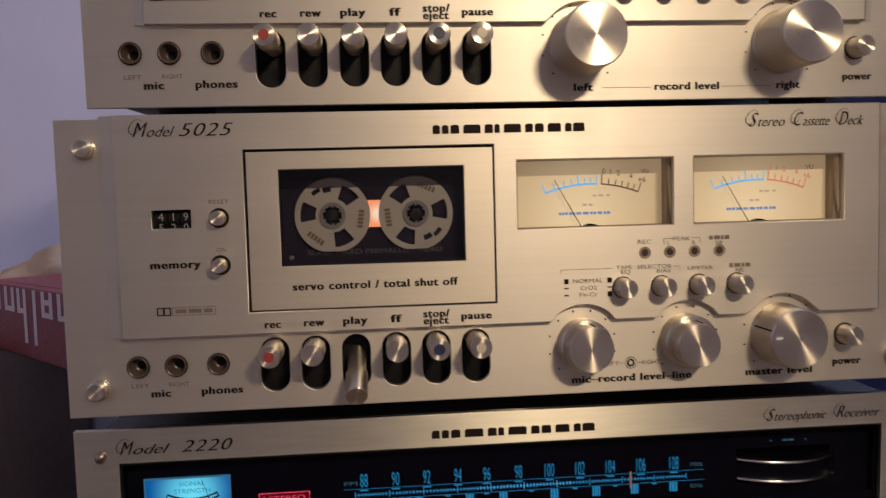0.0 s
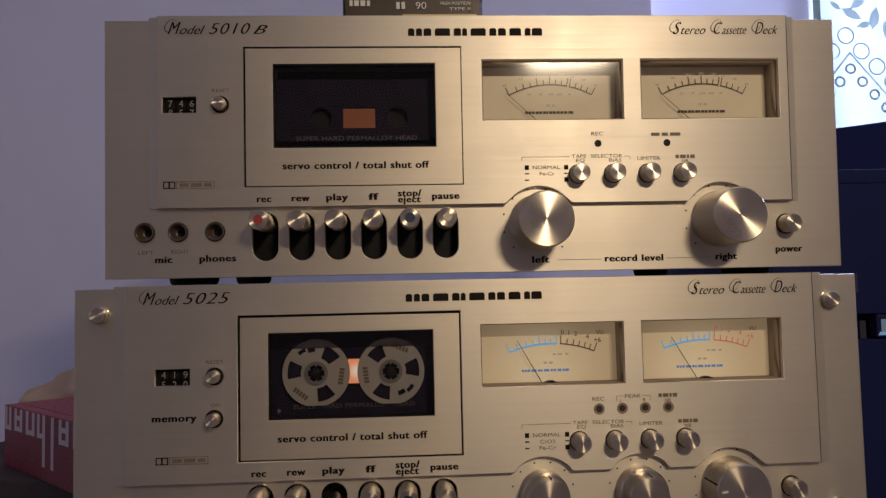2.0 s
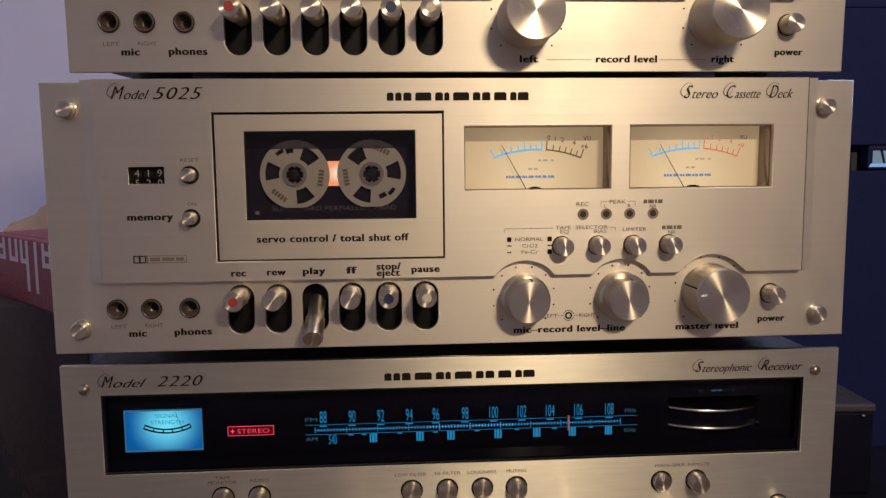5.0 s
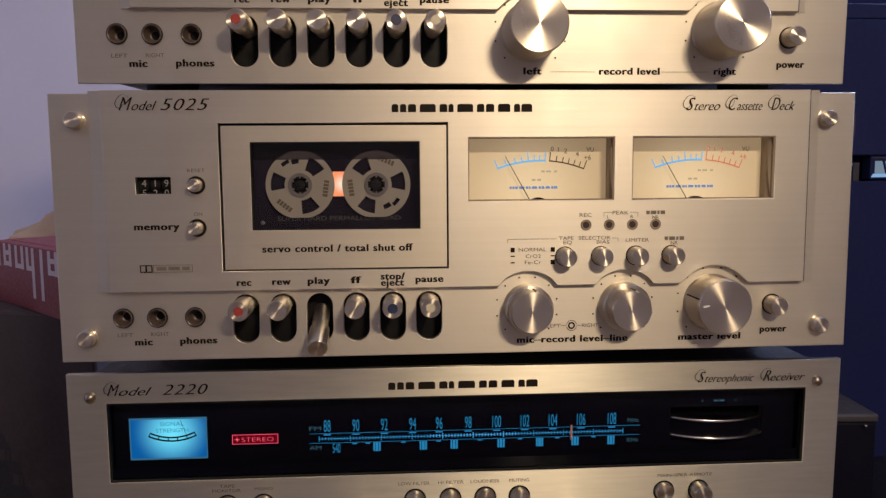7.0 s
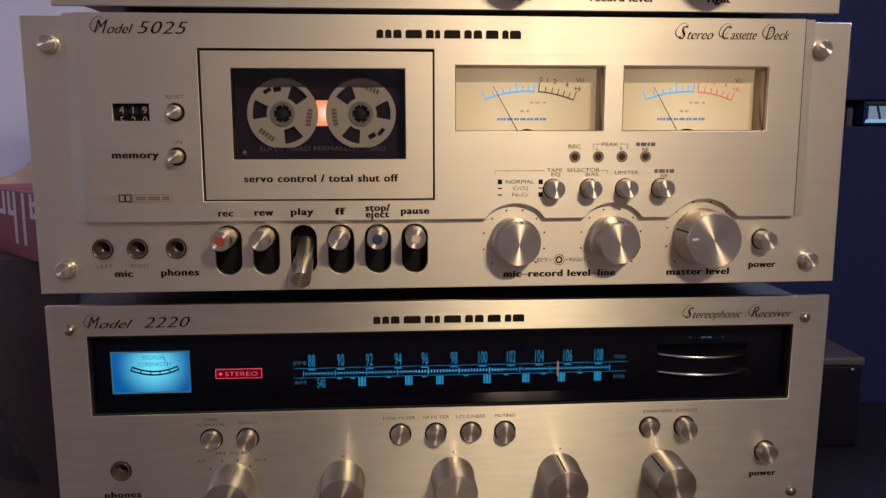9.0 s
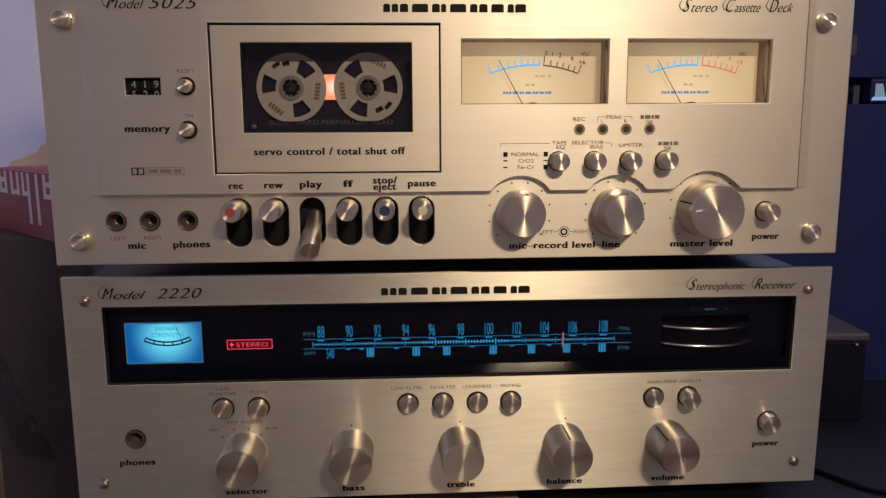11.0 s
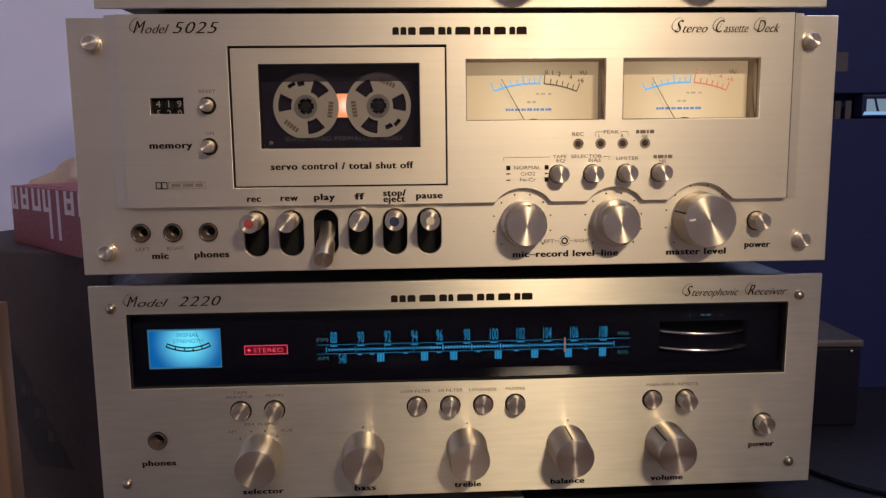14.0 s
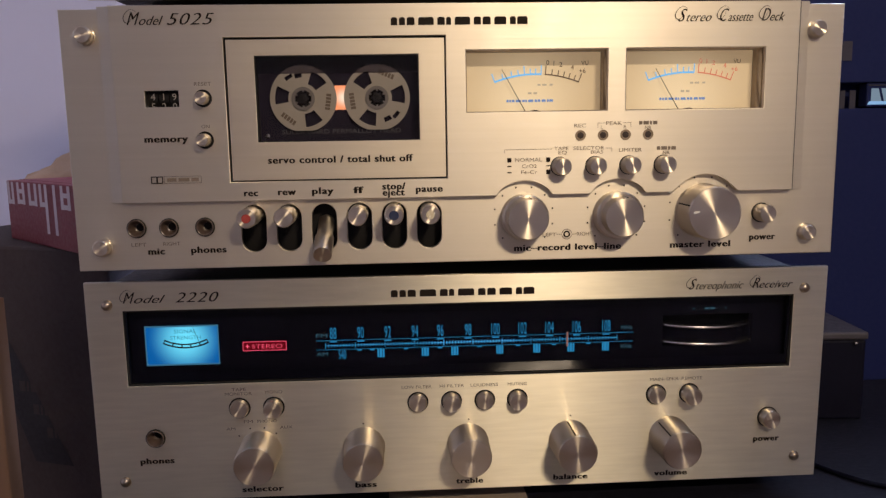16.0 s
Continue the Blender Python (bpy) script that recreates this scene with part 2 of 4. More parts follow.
def word(text, size, width, shear=0.0, bold=0.0, stress=0.0, spread=1.0):
    """A printed word as a mesh, centred on x, its baseline at z = 0; stress: heavier uprights, spread: wider spacing."""
    curve = bpy.data.curves.new("word", 'FONT')
    curve.body, curve.size, curve.shear, curve.offset = text, 1.0, shear, bold
    curve.resolution_u, curve.fill_mode, curve.space_character = 3, 'FRONT', spread
    curve.align_x = 'CENTER'
    data = from_curve(curve, "word")
    if stress:
        bm = bmesh.new()
        for k in range(3):
            bm.from_mesh(data)
            bm.verts.ensure_lookup_table()
            for v in bm.verts[-len(data.vertices):]:
                v.co += Vector((stress * k / 2, -0.003 * k, 0))
        bm.to_mesh(data)
        bm.free()
    xs = [v.co.x for v in data.vertices]
    lo, hi = min(xs), max(xs)
    k = width / (hi - lo) if width else size
    for v in data.vertices:
        v.co = ((v.co.x - (lo + hi) / 2) * k, v.co.y * size, v.co.z * size)
    return data


def written(text, x, z, size, width, y, parent, material, shear=0.0, bold=0.0, name="lettering", stress=0.0, spread=1.0):
    return part(name, word(text, size, width, shear, bold, stress, spread), material, parent, at=(x, y, z))


def swash(points, w):
    """A curved pen stroke through points, thick in the middle and fine at both ends."""
    pts = [points[0]] + list(points) + [points[-1]]
    line = []
    for p0, p1, p2, p3 in zip(pts, pts[1:], pts[2:], pts[3:]):
        for i in range(7):
            t = i / 7
            line.append(Vector([0.5 * (2 * b + (c - a) * t + (2 * a - 5 * b + 4 * c - d) * t * t + (3 * b - a - 3 * c + d) * t ** 3) for a, b, c, d in zip(p0, p1, p2, p3)]))
    bm, rows = bmesh.new(), []
    for i, p in enumerate(line):
        along = (line[min(i + 1, len(line) - 1)] - line[max(i - 1, 0)]).normalized()
        half = w * (0.30 + 0.70 * math.sin(math.pi * i / (len(line) - 1)) ** 2) / 2
        rows.append([bm.verts.new((p.x - along.y * half * s, 0.0, p.y + along.x * half * s)) for s in (-1, 1)])
    for a, b in zip(rows, rows[1:]):
        bm.faces.new((a[0], b[0], b[1], a[1]))
    return bm


def script(words, z, size, y, parent):
    """Sloping pen lettering: words as (text, left, right); capitals are taller, with a looped swash."""
    for text, left, right in words:
        if text[0].isdigit():
            written(text, (left + right) / 2, z, size, right - left, y, parent, INK, 0.36, -0.014, stress=0.035, spread=1.1)
            continue
        cap = 0.46 * size * (1.4 if text[0] == "M" else 1.0)
        written(text[0], left + cap * 0.62, z, size * 1.12, cap * 1.25, y, parent, INK, 0.5, -0.012, stress=0.04, name="capital")
        lo = left + cap * 1.12
        written(text[1:], (lo + right) / 2, z, size * 0.80, right - lo, y, parent, INK, 0.5, -0.012, stress=0.04)
        h = size * 0.88
        loop = swash([(left + h * u, h * v) for u, v in ((0.66, 0.86), (0.36, 1.04), (0.02, 0.86), (-0.20, 0.50), (-0.12, 0.20), (0.14, 0.18), (0.36, 0.46), (0.42, 0.70))], size * 0.042)
        part("swash", loop, INK, parent, at=(0, y - 0.0001, z))


def bars(parent, x, z, width, height, y, material, pattern, name="printed_mark"):
    """A mark of plain blocks, pattern: block widths, negative for gaps."""
    k, at = width / sum(abs(p) for p in pattern), x - width / 2
    made = []
    for p in pattern:
        if p > 0:
            made.append(part(name, shapes([rect(at, at + p * k, z - height / 2, z + height / 2)], y), material, parent))
        at += abs(p) * k
    return made


def wordmark(parent, x, z, width, height, y, material, name="maker_mark"):
    """A maker's mark as a row of plain heavy slabs of varied width."""
    at, k = x - width / 2, width / 100.0
    z0, z1, c = z - height / 2, z + height / 2, 0.18 * height
    for w, gap in ((4.5, 1.2), (4.2, 1.2), (5.4, 2.6), (10.8, 2.6), (5.2, 0.9), (3.4, 2.6), (10.8, 2.6), (5.0, 1.2), (5.6, 2.6), (8.4, 2.6), (4.2, 0.9), (7.4, 0.0)):
        end = at + w * k
        part(name, shapes([[(at, z0), (end, z0), (end, z1 - c), (end - c, z1), (at + c, z1), (at, z1 - c)]], y), material, parent)
        at += (w + gap) * k


LOGO = (4, -0.7, 4, -0.7, 4, -1.2, 4.6, -0.6, 4, -1.2, 4.2, -0.5, 2.6, -1.2, 4.6, -0.6, 4, -1.2, 4.2, -0.8, 4.2, -1.2, 4.4, -1.4, 7)
SMALL = (3, -1, 5, -1, 2, -1, 4)


# ---- controls shared by the three units ----
def turned_knob(parent, x, z, r, depth, pointer=None, foot=None, y=0.0, mark=INK):
    """A turned aluminium knob with a chamfered cap; pointer: the mark's angle in degrees."""
    knob = part("knob", lathe([(r * 1.03, 0.0), (r * 1.03, -0.0015), (r, -0.002), (r * 0.985, -depth + 0.0016), (r * 0.955, -depth + 0.0004),
                               (r * 0.93, -depth), (r * 0.3, -depth - 0.00005), (0, -depth + 0.0002)], 56), TURNED, parent, at=(x, y, z))
    if foot:
        part("outer_ring", lathe([(foot[0], 0.0), (foot[0], -foot[1] + 0.0006), (foot[0] - 0.0008, -foot[1]), (r * 0.9, -foot[1])], 56), TURNED, knob)
    if pointer is not None:
        bm = box(-0.0004, 0.0004, -depth + 0.0005, -0.002, r * 0.975, r * 1.004)
        bmesh.ops.rotate(bm, verts=bm.verts[:], matrix=Matrix.Rotation(radians(pointer), 3, 'Y'))
        part("pointer", bm, mark, knob)
    return knob


def push_button(parent, x, z, r, depth, y=0.0, hole=None):
    hole = hole or r * 1.07
    # black disc on the plate: stands for the well and the shade round the button
    part("well_shade_ring", lathe([(hole * 1.07, y + 0.0002), (hole * 1.05, y - 0.0005), (hole, y - 0.0005), (hole, y - 0.0001), (0, y - 0.0001)], 28), BLACK, parent, at=(x, 0, z))
    return part("push_button", lathe([(r, 0.0), (r, -depth + 0.0009), (r * 0.9, -depth), (0, -depth + 0.0001)], 32), TURNED, parent, at=(x, y, z))


def jack(parent, x, z, r=0.0047):
    """A phone socket: thin dark rim, bright lip, and a bronzed cone that narrows to the bore."""
    ring = part("socket", lathe([(r, 0.0004), (r, -0.0012), (r * 0.95, -0.0016), (r * 0.87, -0.0014), (r * 0.80, 0.0008), (r * 0.60, 0.0050), (r * 0.56, 0.0052)], 36), RING, parent, at=(x, 0, z))
    part("socket_rim", lathe([(r * 1.10, 0.0002), (r * 1.10, -0.0008), (r * 1.0, -0.0010)], 36), BLACK, ring)
    part("socket_sleeve", lathe([(r * 0.58, 0.0051), (r * 0.46, 0.0054), (r * 0.42, 0.011), (0, 0.0112)], 28), RING, ring)
    part("socket_bore", lathe([(r * 0.45, 0.0056), (0, 0.0056)], 24), BLACK, ring)
    return ring


def bolt(parent, x, z, r=0.0044, depth=0.005, domed=False):
    if domed:
        profile = [(r, 0.0)] + [(r * math.cos(radians(a)), -depth * math.sin(radians(a))) for a in (15, 35, 55, 75)] + [(0, -depth)]
        return part("screw", lathe(profile, 28), SCREW_BROWN, parent, at=(x, 0, z))
    return part("bolt", lathe([(r * 1.1, 0.0), (r * 1.1, -0.001), (r, -0.0012), (r, -depth + 0.0007), (r * 0.85, -depth), (0, -depth + 0.0002)], 24), TURNED, parent, at=(x, 0, z))


def unit_casing(deck, w, h, depth, y, foot):
    part("casing", plate([rect(-w / 2, w / 2, 0.004, h - 0.004), rect(-w / 2 + 0.002, w / 2 - 0.002, 0.006, h - 0.006)], y, depth), CASE, deck, "dark enamelled steel casing")
    part("back_panel", box(-w / 2 + 0.0021, w / 2 - 0.0021, depth - 0.003, depth - 0.001, 0.0061, h - 0.0061), CASE, deck)
    for sx in (-1, 1):
        for fy in (0.045, depth - 0.04):
            part("foot", lathe([(0, -foot), (0.012, -foot), (0.0135, -foot + 0.002), (0.0145, 0.006), (0, 0.006)], 24), RUBBER, deck,
                 at=(sx * (w / 2 - 0.03), fy, 0.0), turn=(90, 0, 0))


# ---- the cassette decks ----
def vu_meter(deck, x0, x1, z0, z1, lit, needle_deg):
    """A recessed VU meter: box, face, scale, hub, needle and glass."""
    cx = (x0 + x1) / 2
    back = 0.0115
    meter = part("vu_meter", plate([rect(x0 - 0.0015, x1 + 0.0015, z0 - 0.0015, z1 + 0.0015), rect(x0 + 0.0002, x1 - 0.0002, z0 + 0.0002, z1 - 0.0002)], -0.0001, back), METER_SIDE, deck,
                 "dark-sided recessed meter housing")
    fw, fh = (x1 - x0) / 2, z1 - z0
    part("meter_face", box(-fw - 0.001, fw + 0.001, 0.0, 0.0015, -0.001, fh + 0.001), FACE_LIT if lit else FACE_DARK, meter,
         "backlit beige meter face" if lit else "unlit cream meter face", at=(cx, back, z0))
    over = SCALE_RED if x0 > 0.05 else SCALE_BROWN
    part("liner", plate([rect(x0 + 0.0001, x1 - 0.0001, z0 + 0.0001, z1 - 0.0001), rect(x0 + 0.0004, x1 - 0.0004, z0 + 0.0004, z1 - 0.0004)], -0.0034, -0.0013), METER_SIDE, meter)
    py = back - 0.0004
    # scale centre and radius, needle pivot
    hub, ra, sx = (z1 - 0.0770, 0.0652, cx + 0.0018) if lit else (z1 - 0.0584, 0.0485, cx + 0.0016)
    pivot = z0 - 0.0068 if lit else z0 - 0.0037
    if lit:
        part("scale_arc", shapes([arc_band(sx, hub, ra - 0.00045, ra + 0.00045, 87.2, 110.6)], py), SCALE_BLUE, meter, "glowing blue scale")
        part("scale_arc", shapes([arc_band(sx, hub, ra - 0.0003, ra + 0.0003, 68.4, 85.5)], py), over, meter, "red-brown overload scale")
        for a, m in [(110.4, 1), (106, 1), (101.6, 1), (98.4, 1), (95.4, 1), (92.6, 1), (90, 1), (87.4, 1), (85.3, 0), (82.2, 0), (79.2, 0), (76.4, 0), (73.7, 0), (71, 0), (68.6, 0)]:
            part("scale_tick", shapes([arc_band(sx, hub, ra, ra + (0.0048 if a in (110.4, 95.4, 87.4, 85.3, 68.6) else 0.0030), a - 0.2, a + 0.2, 1)], py),
                 SCALE_BLUE if m else over, meter)
        for text, a in (("0", 84.6), ("1", 81.8), ("2", 78.6), ("4", 73.2), ("+6", 68.4)):
            written(text, sx + (ra + 0.0052) * math.cos(radians(a)), hub + (ra + 0.0052) * math.sin(radians(a)), 0.0036, None, py, meter, over)
        wordmark(meter, cx - 0.001, z0 + 0.0064, 0.027, 0.0013, py, SCALE_BLUE_DIM)
        bars(meter, cx, z0 + 0.0105, 0.005, 0.0011, py, SCALE_GREY_GLOW, (2, -1, 2), "unit_mark")
        bars(meter, cx + 0.007, z0 + 0.0150, 0.0085, 0.0010, py, SCALE_GREY_GLOW, (2, -1, 3, -2, 2), "percent_mark")
        written("VU", x1 - 0.0090, z1 - 0.0072, 0.0032, None, py, meter, SCALE_BROWN)
    else:
        part("scale_arc", shapes([arc_band(sx, hub, ra - 0.00035, ra + 0.00035, 79, 118.4)], py), SCALE_DARK, meter)
        part("scale_arc", shapes([arc_band(sx, hub, ra - 0.00025, ra + 0.00025, 61.6, 77.6)], py), SCALE_DARK, meter)
        for a in (118.2, 112.5, 107.6, 103, 98.6, 94.4, 90.4, 86.6, 82.8, 79.2, 77.4, 73.6, 69.8, 65.8, 61.8):
            part("scale_tick", shapes([arc_band(sx, hub, ra, ra + (0.0046 if a in (118.2, 98.6, 90.4, 79.2, 77.4, 61.8) else 0.0028), a - 0.25, a + 0.25, 1)], py), SCALE_DARK, meter)
        bars(meter, cx + 0.0006, z0 + 0.0071, 0.0270, 0.0014, py, SCALE_DARK, LOGO, "maker_mark")
        bars(meter, cx + 0.0016, z0 + 0.0112, 0.0050, 0.0013, py, SCALE_GREY_GLOW, (2, -1, 2), "unit_mark")
        bars(meter, cx + 0.0010, z0 + 0.0174, 0.0240, 0.0010, py, SCALE_GREY_GLOW, (1, -3, 1, -2, 2, -1, 2, -2, 1), "percent_mark")
        for a in (118, 107.6, 98.6, 90.4, 82.8, 77, 69.8, 62):
            bars(meter, sx + (ra + 0.0060) * math.cos(radians(a)), hub + (ra + 0.0060) * math.sin(radians(a)), 0.0020, 0.0012, py, SCALE_GREY_GLOW, (2, -1, 2), "scale_figure")
    px = cx - 0.0003
    tip, root = (0.0345, 0.0080) if lit else (0.0314, 0.0050)
    ny = back - 0.003
    part("needle", shapes([[(px + r * math.cos(radians(needle_deg)) + s * 0.00028, pivot + r * math.sin(radians(needle_deg))) for r, s in ((root, -1), (root, 1), (tip, 0.6), (tip, -0.6))]], ny),
         BLACK, meter, "thin black needle")
    if lit:
        part("needle_hub", lathe([(0.0068, -0.002), (0.0068, 0.0015), (0, 0.0015)], 30), BLACK, meter, at=(cx + 0.0005, ny - 0.0002, z0 - 0.0056))
    glass = part("meter_glass", shapes([rect(x0, x1, z0, z1)], -0.0012), METER_GLASS, meter, "clear meter window")
    glass.visible_shadow = False
    return meter


def reel(parent, x, z, y, turn_deg):
    """A white spoked reel cut flat above and below, with its toothed hub."""
    r, clip = 0.0177, 0.0158
    outline = []
    for i in range(64):
        a = 2 * math.pi * i / 64
        outline.append((r * math.cos(a), max(-clip - 0.0012, r * math.sin(a))))
    holes = []
    for k in range(3):
        a0 = turn_deg + 120 * k
        holes.append(arc_band(0, 0, 0.0080, 0.0150, a0 - 19, a0 + 19, 8))
    slims = [arc_band(0, 0, 0.0112, 0.0136, turn_deg + 40, turn_deg + 58, 6), arc_band(0, 0, 0.0126, 0.0146, turn_deg + 62, turn_deg + 80, 6)]
    disc = part("reel", plate([outline] + holes + slims + [circle(0, 0, 0.0058)], -0.0006, 0.0006, 0.0002), REEL, parent, "cream spoked tape reel", at=(x, y, z))
    part("hub", plate([circle(0, 0, 0.0062), [p for k in range(6) for a, rr in ((k * 60 - 22, 0.0047), (k * 60 + 22, 0.0047), (k * 60 + 26, 0.0035), (k * 60 + 34, 0.0035))
                                              for p in [(rr * math.cos(radians(a)), rr * math.sin(radians(a)))]]], -0.0014, 0.0004), REEL_HUB, disc)
    part("spindle", lathe([(0.0030, 0.001), (0.0027, -0.0018), (0, -0.0022)], 6, False), BLACK, disc)
    for k in (1.5, 2.5):
        a = turn_deg + 120 * k
        marks = bars(disc, 0, 0.0133, 0.0085, 0.0026, -0.00075, INK_FAINT, (3, -1, 3, -1, 3, -1, 3, -1, 3), "reel_print")
        for mark in marks:
            mark.matrix_basis = pose(0, 0, 0, 0, 90 - a, 0)
    return disc


def lever_key(deck, x, z_slot, cap, pressed=False):
    """A turned lever in its slot; cap: the colour of its end dot."""
    length, r = 0.020, 0.0051
    key = part("lever_key", lathe([(r * 0.86, 0.014), (r * 0.86, -0.002), (r, -0.004), (r, -length + 0.0006), (r * 0.92, -length), (0, -length + 0.0001)], 32), TURNED, deck,
               at=(x, 0.0, z_slot + (7.5 if not pressed else -4.0) / 1000), turn=(0 if not pressed else 25, 0, 0))
    if cap == BLUE:
        part("end_ring", lathe([(r * 0.5, -length - 0.0002), (0, -length - 0.0002)], 24), BLUE, key, "dark blue end dot")
    elif cap:
        part("end_dot", lathe([(r * 0.46, -length - 0.0002), (0, -length - 0.0002)], 24), cap, key)
    return key


def cassette_deck(m, label, model, flanges, tall_knobs, lit):
    deck = thing("cassette_deck", m, label, "cassette deck")
    H, W = 0.1362, (0.208 if flanges else 0.1968)
    unit_casing(deck, 0.40 if flanges else 0.386, H, 0.26, 0.0032, 0.0045 if flanges else 0.004)
    slots = [-0.1141 + 0.01897 * i for i in range(6)]
    sz = 0.0209
    jacks, jz = (-0.1762, -0.1591, -0.1400), (0.0225 if flanges else 0.0241)
    # base plate with the lever slots and socket holes
    front = [rect(-W, W, 0.0, H)]
    front += [rect(x - 0.0066, x + 0.0066, 0.0083, 0.0337, 0.0065) for x in slots]
    front += [circle(x, jz, 0.0045) for x in jacks]
    front += [rect(-0.1225, -0.0107, 0.048, 0.1195), rect(-0.0008, 0.0799, 0.0786, 0.1158), rect(0.0850, 0.1657, 0.0786, 0.1158), rect(-0.1683, -0.1460, 0.0837, 0.0969)]
    part("base_plate", plate(front, 0.0, 0.003, 0.0004), ALU, deck, "champagne brushed aluminium base plate")
    part("slot_backing", box(-0.128, -0.008, 0.012, 0.014, 0.005, 0.0375), BLACK, deck)
    # raised panel, arched over the knobs
    zb, top = 0.0363, H + 0.0012
    arches = [(0.0327, 0.0243, 0.0198, 0.0154, 50), (0.0842, 0.0243, 0.0198, 0.0154, 50), (0.1327, 0.0254, 0.0203, 0.0184, 53)]
    half_w = 0.1815
    if tall_knobs:
        arches, half_w = [(0.0305, 0.0255, 0.0200, 0.0178, 50), (0.1295, 0.0262, 0.0202, 0.0180, 52)], 0.1685
    loop = [(-half_w, zb)]
    for cx, cz, rr, foot_w, a0 in arches:
        loop.append((cx - foot_w, zb))
        loop += [(cx + rr * math.cos(radians(a)), cz + rr * math.sin(radians(a))) for a in np.linspace(180 - a0, a0, 13)]
        loop.append((cx + foot_w, zb))
    loop += [(half_w, zb), (half_w, top), (-half_w, top)]
    door = (-0.1243, -0.0090, 0.0464, 0.1211)
    holes = [rect(*door), rect(0.0015, 0.0776, 0.0809, 0.1135), rect(0.0873, 0.1634, 0.0809, 0.1135), rect(-0.1658, -0.1485, 0.0861, 0.0945)]
    part("raised_panel", plate([loop] + holes, -0.004, -0.0002, 0.0003), ALU, deck, "raised brushed panel arched over the knobs")
    for s in (-1, 1):
        bm = bmesh.new()
        a, b = (half_w + (0.0004 if s < 0 else 0.0008)) * s, (half_w + (0.0067 if flanges else 0.0052)) * s
        vs = [bm.verts.new(p) for z in (zb, top) for p in ((a, 0.0, z), (b, 0.0, z), (b, -0.0004, z), (a, -0.0013 if s < 0 else -0.0006, z))]
        for f in ((0, 1, 2, 3), (7, 6, 5, 4), (0, 4, 5, 1), (1, 5, 6, 2), (2, 6, 7, 3), (3, 7, 4, 0)):
            bm.faces.new([vs[i] for i in f])
        bmesh.ops.recalc_face_normals(bm, faces=bm.faces[:])
        part("side_bevel", bm, ALU, deck)
    # thin black strip added to draw the shade line at the panel's right edge
    part("edge_shade_line", box(half_w + 0.0001, half_w + 0.0006, -0.0032, -0.0001, zb, top), BLACK, deck)
    # cassette door in its dark gap
    part("door_recess", plate([rect(door[0] - 0.002, door[1] + 0.002, door[2] - 0.002, door[3] + 0.002), rect(-0.1115, -0.0205, 0.0645, 0.1145)], -0.0006, 0.0008), BLACK, deck)
    g = 0.0013
    dw = (-0.1088, -0.0234, 0.0671, 0.1117)
    lid = part("cassette_door", plate([rect(door[0] + g, door[1] - g * 0.6, door[2] + g * 0.6, door[3] - g), rect(*dw)], -0.0042, -0.0012, 0.00015), ALU_DOOR, deck,
               "brushed cassette door with a smoked window")
    smoked = part("door_window", shapes([rect(dw[0] - 0.001, dw[1] + 0.001, dw[2] - 0.001, dw[3] + 0.001)], -0.0022), SMOKE, lid, "smoked clear window")
    smoked.visible_shadow = False
    part("window_side", plate([rect(dw[0] - 0.002, dw[1] + 0.002, dw[2] - 0.002, dw[3] + 0.002), rect(*dw)], -0.0011, 0.012), BLACK, lid)
    part("window_lip", plate([rect(dw[0] + 0.0001, dw[1] - 0.0001, dw[2] + 0.0001, dw[3] - 0.0001), rect(dw[0] + 0.0006, dw[1] - 0.0006, dw[2] + 0.0006, dw[3] - 0.0006)], -0.0038, -0.0024), BLACK, lid)
    written("servo control / total shut off", -0.0658, 0.0559, 0.0052, 0.0768, -0.0044, lid, INK, 0, 0.008, stress=0.075, spread=1.12)
    part("tape_well", box(dw[0] - 0.002, dw[1] + 0.002, 0.012, 0.014, dw[2] - 0.002, dw[3] + 0.002), BLACK, deck)
    written("SUPER HARD PERMALLOY HEAD", -0.0655, 0.0712, 0.0034, 0.064, 0.0058 if lit else -0.0018, deck, SCREEN_PRINT)
    shell_y = 0.0065
    if lit:
        cart = part("cassette", plate([rect(-0.1125, -0.0195, 0.066, 0.1125, 0.002), circle(-0.0850, 0.0899, 0.006), circle(-0.0459, 0.0898, 0.006)], shell_y, shell_y + 0.004, 0.0003), SHELL, deck,
                    "dark cassette with two white reels")
        part("tape_lamp", box(-0.0686, -0.0590, shell_y - 0.0008, shell_y - 0.0003, 0.0838, 0.0966), TAPE_LAMP, cart, "glowing orange lamp behind the tape")
        part("shell_screw", lathe([(0.0013, 0.0), (0.0012, -0.0008), (0.0004, -0.0009), (0, -0.0004)], 16), CHROME, cart, at=(-0.1052, shell_y, 0.0703))
        film = part("shell_film", shapes([rect(-0.1110, -0.0210, 0.1028, 0.1125)], shell_y - 0.0036), FILM, cart, "smoked upper edge of the cassette")
        film.visible_shadow = False
        reel(deck, -0.0852, 0.0898, shell_y - 0.0022, 52)
        reel(deck, -0.0459, 0.0898, shell_y - 0.0022, 247)
    else:
        cart = part("cassette", plate([rect(-0.1095, -0.0225, 0.0725, 0.1060, 0.002), rect(-0.0735, -0.0555, 0.0795, 0.0905, 0.001), circle(-0.0850, 0.0850, 0.0058), circle(-0.0440, 0.0850, 0.0058)],
                                      shell_y, shell_y + 0.004, 0.0003), SHELL, deck, "black cassette with an orange window")
        part("tape_window", box(-0.0731, -0.0559, shell_y + 0.0012, shell_y + 0.002, 0.0797, 0.0903), ORANGE, cart, "orange tape window")
    # meters
    vu_meter(deck, 0.0015, 0.0776, 0.0809, 0.1135, lit, 119.5 if lit else 137.6)
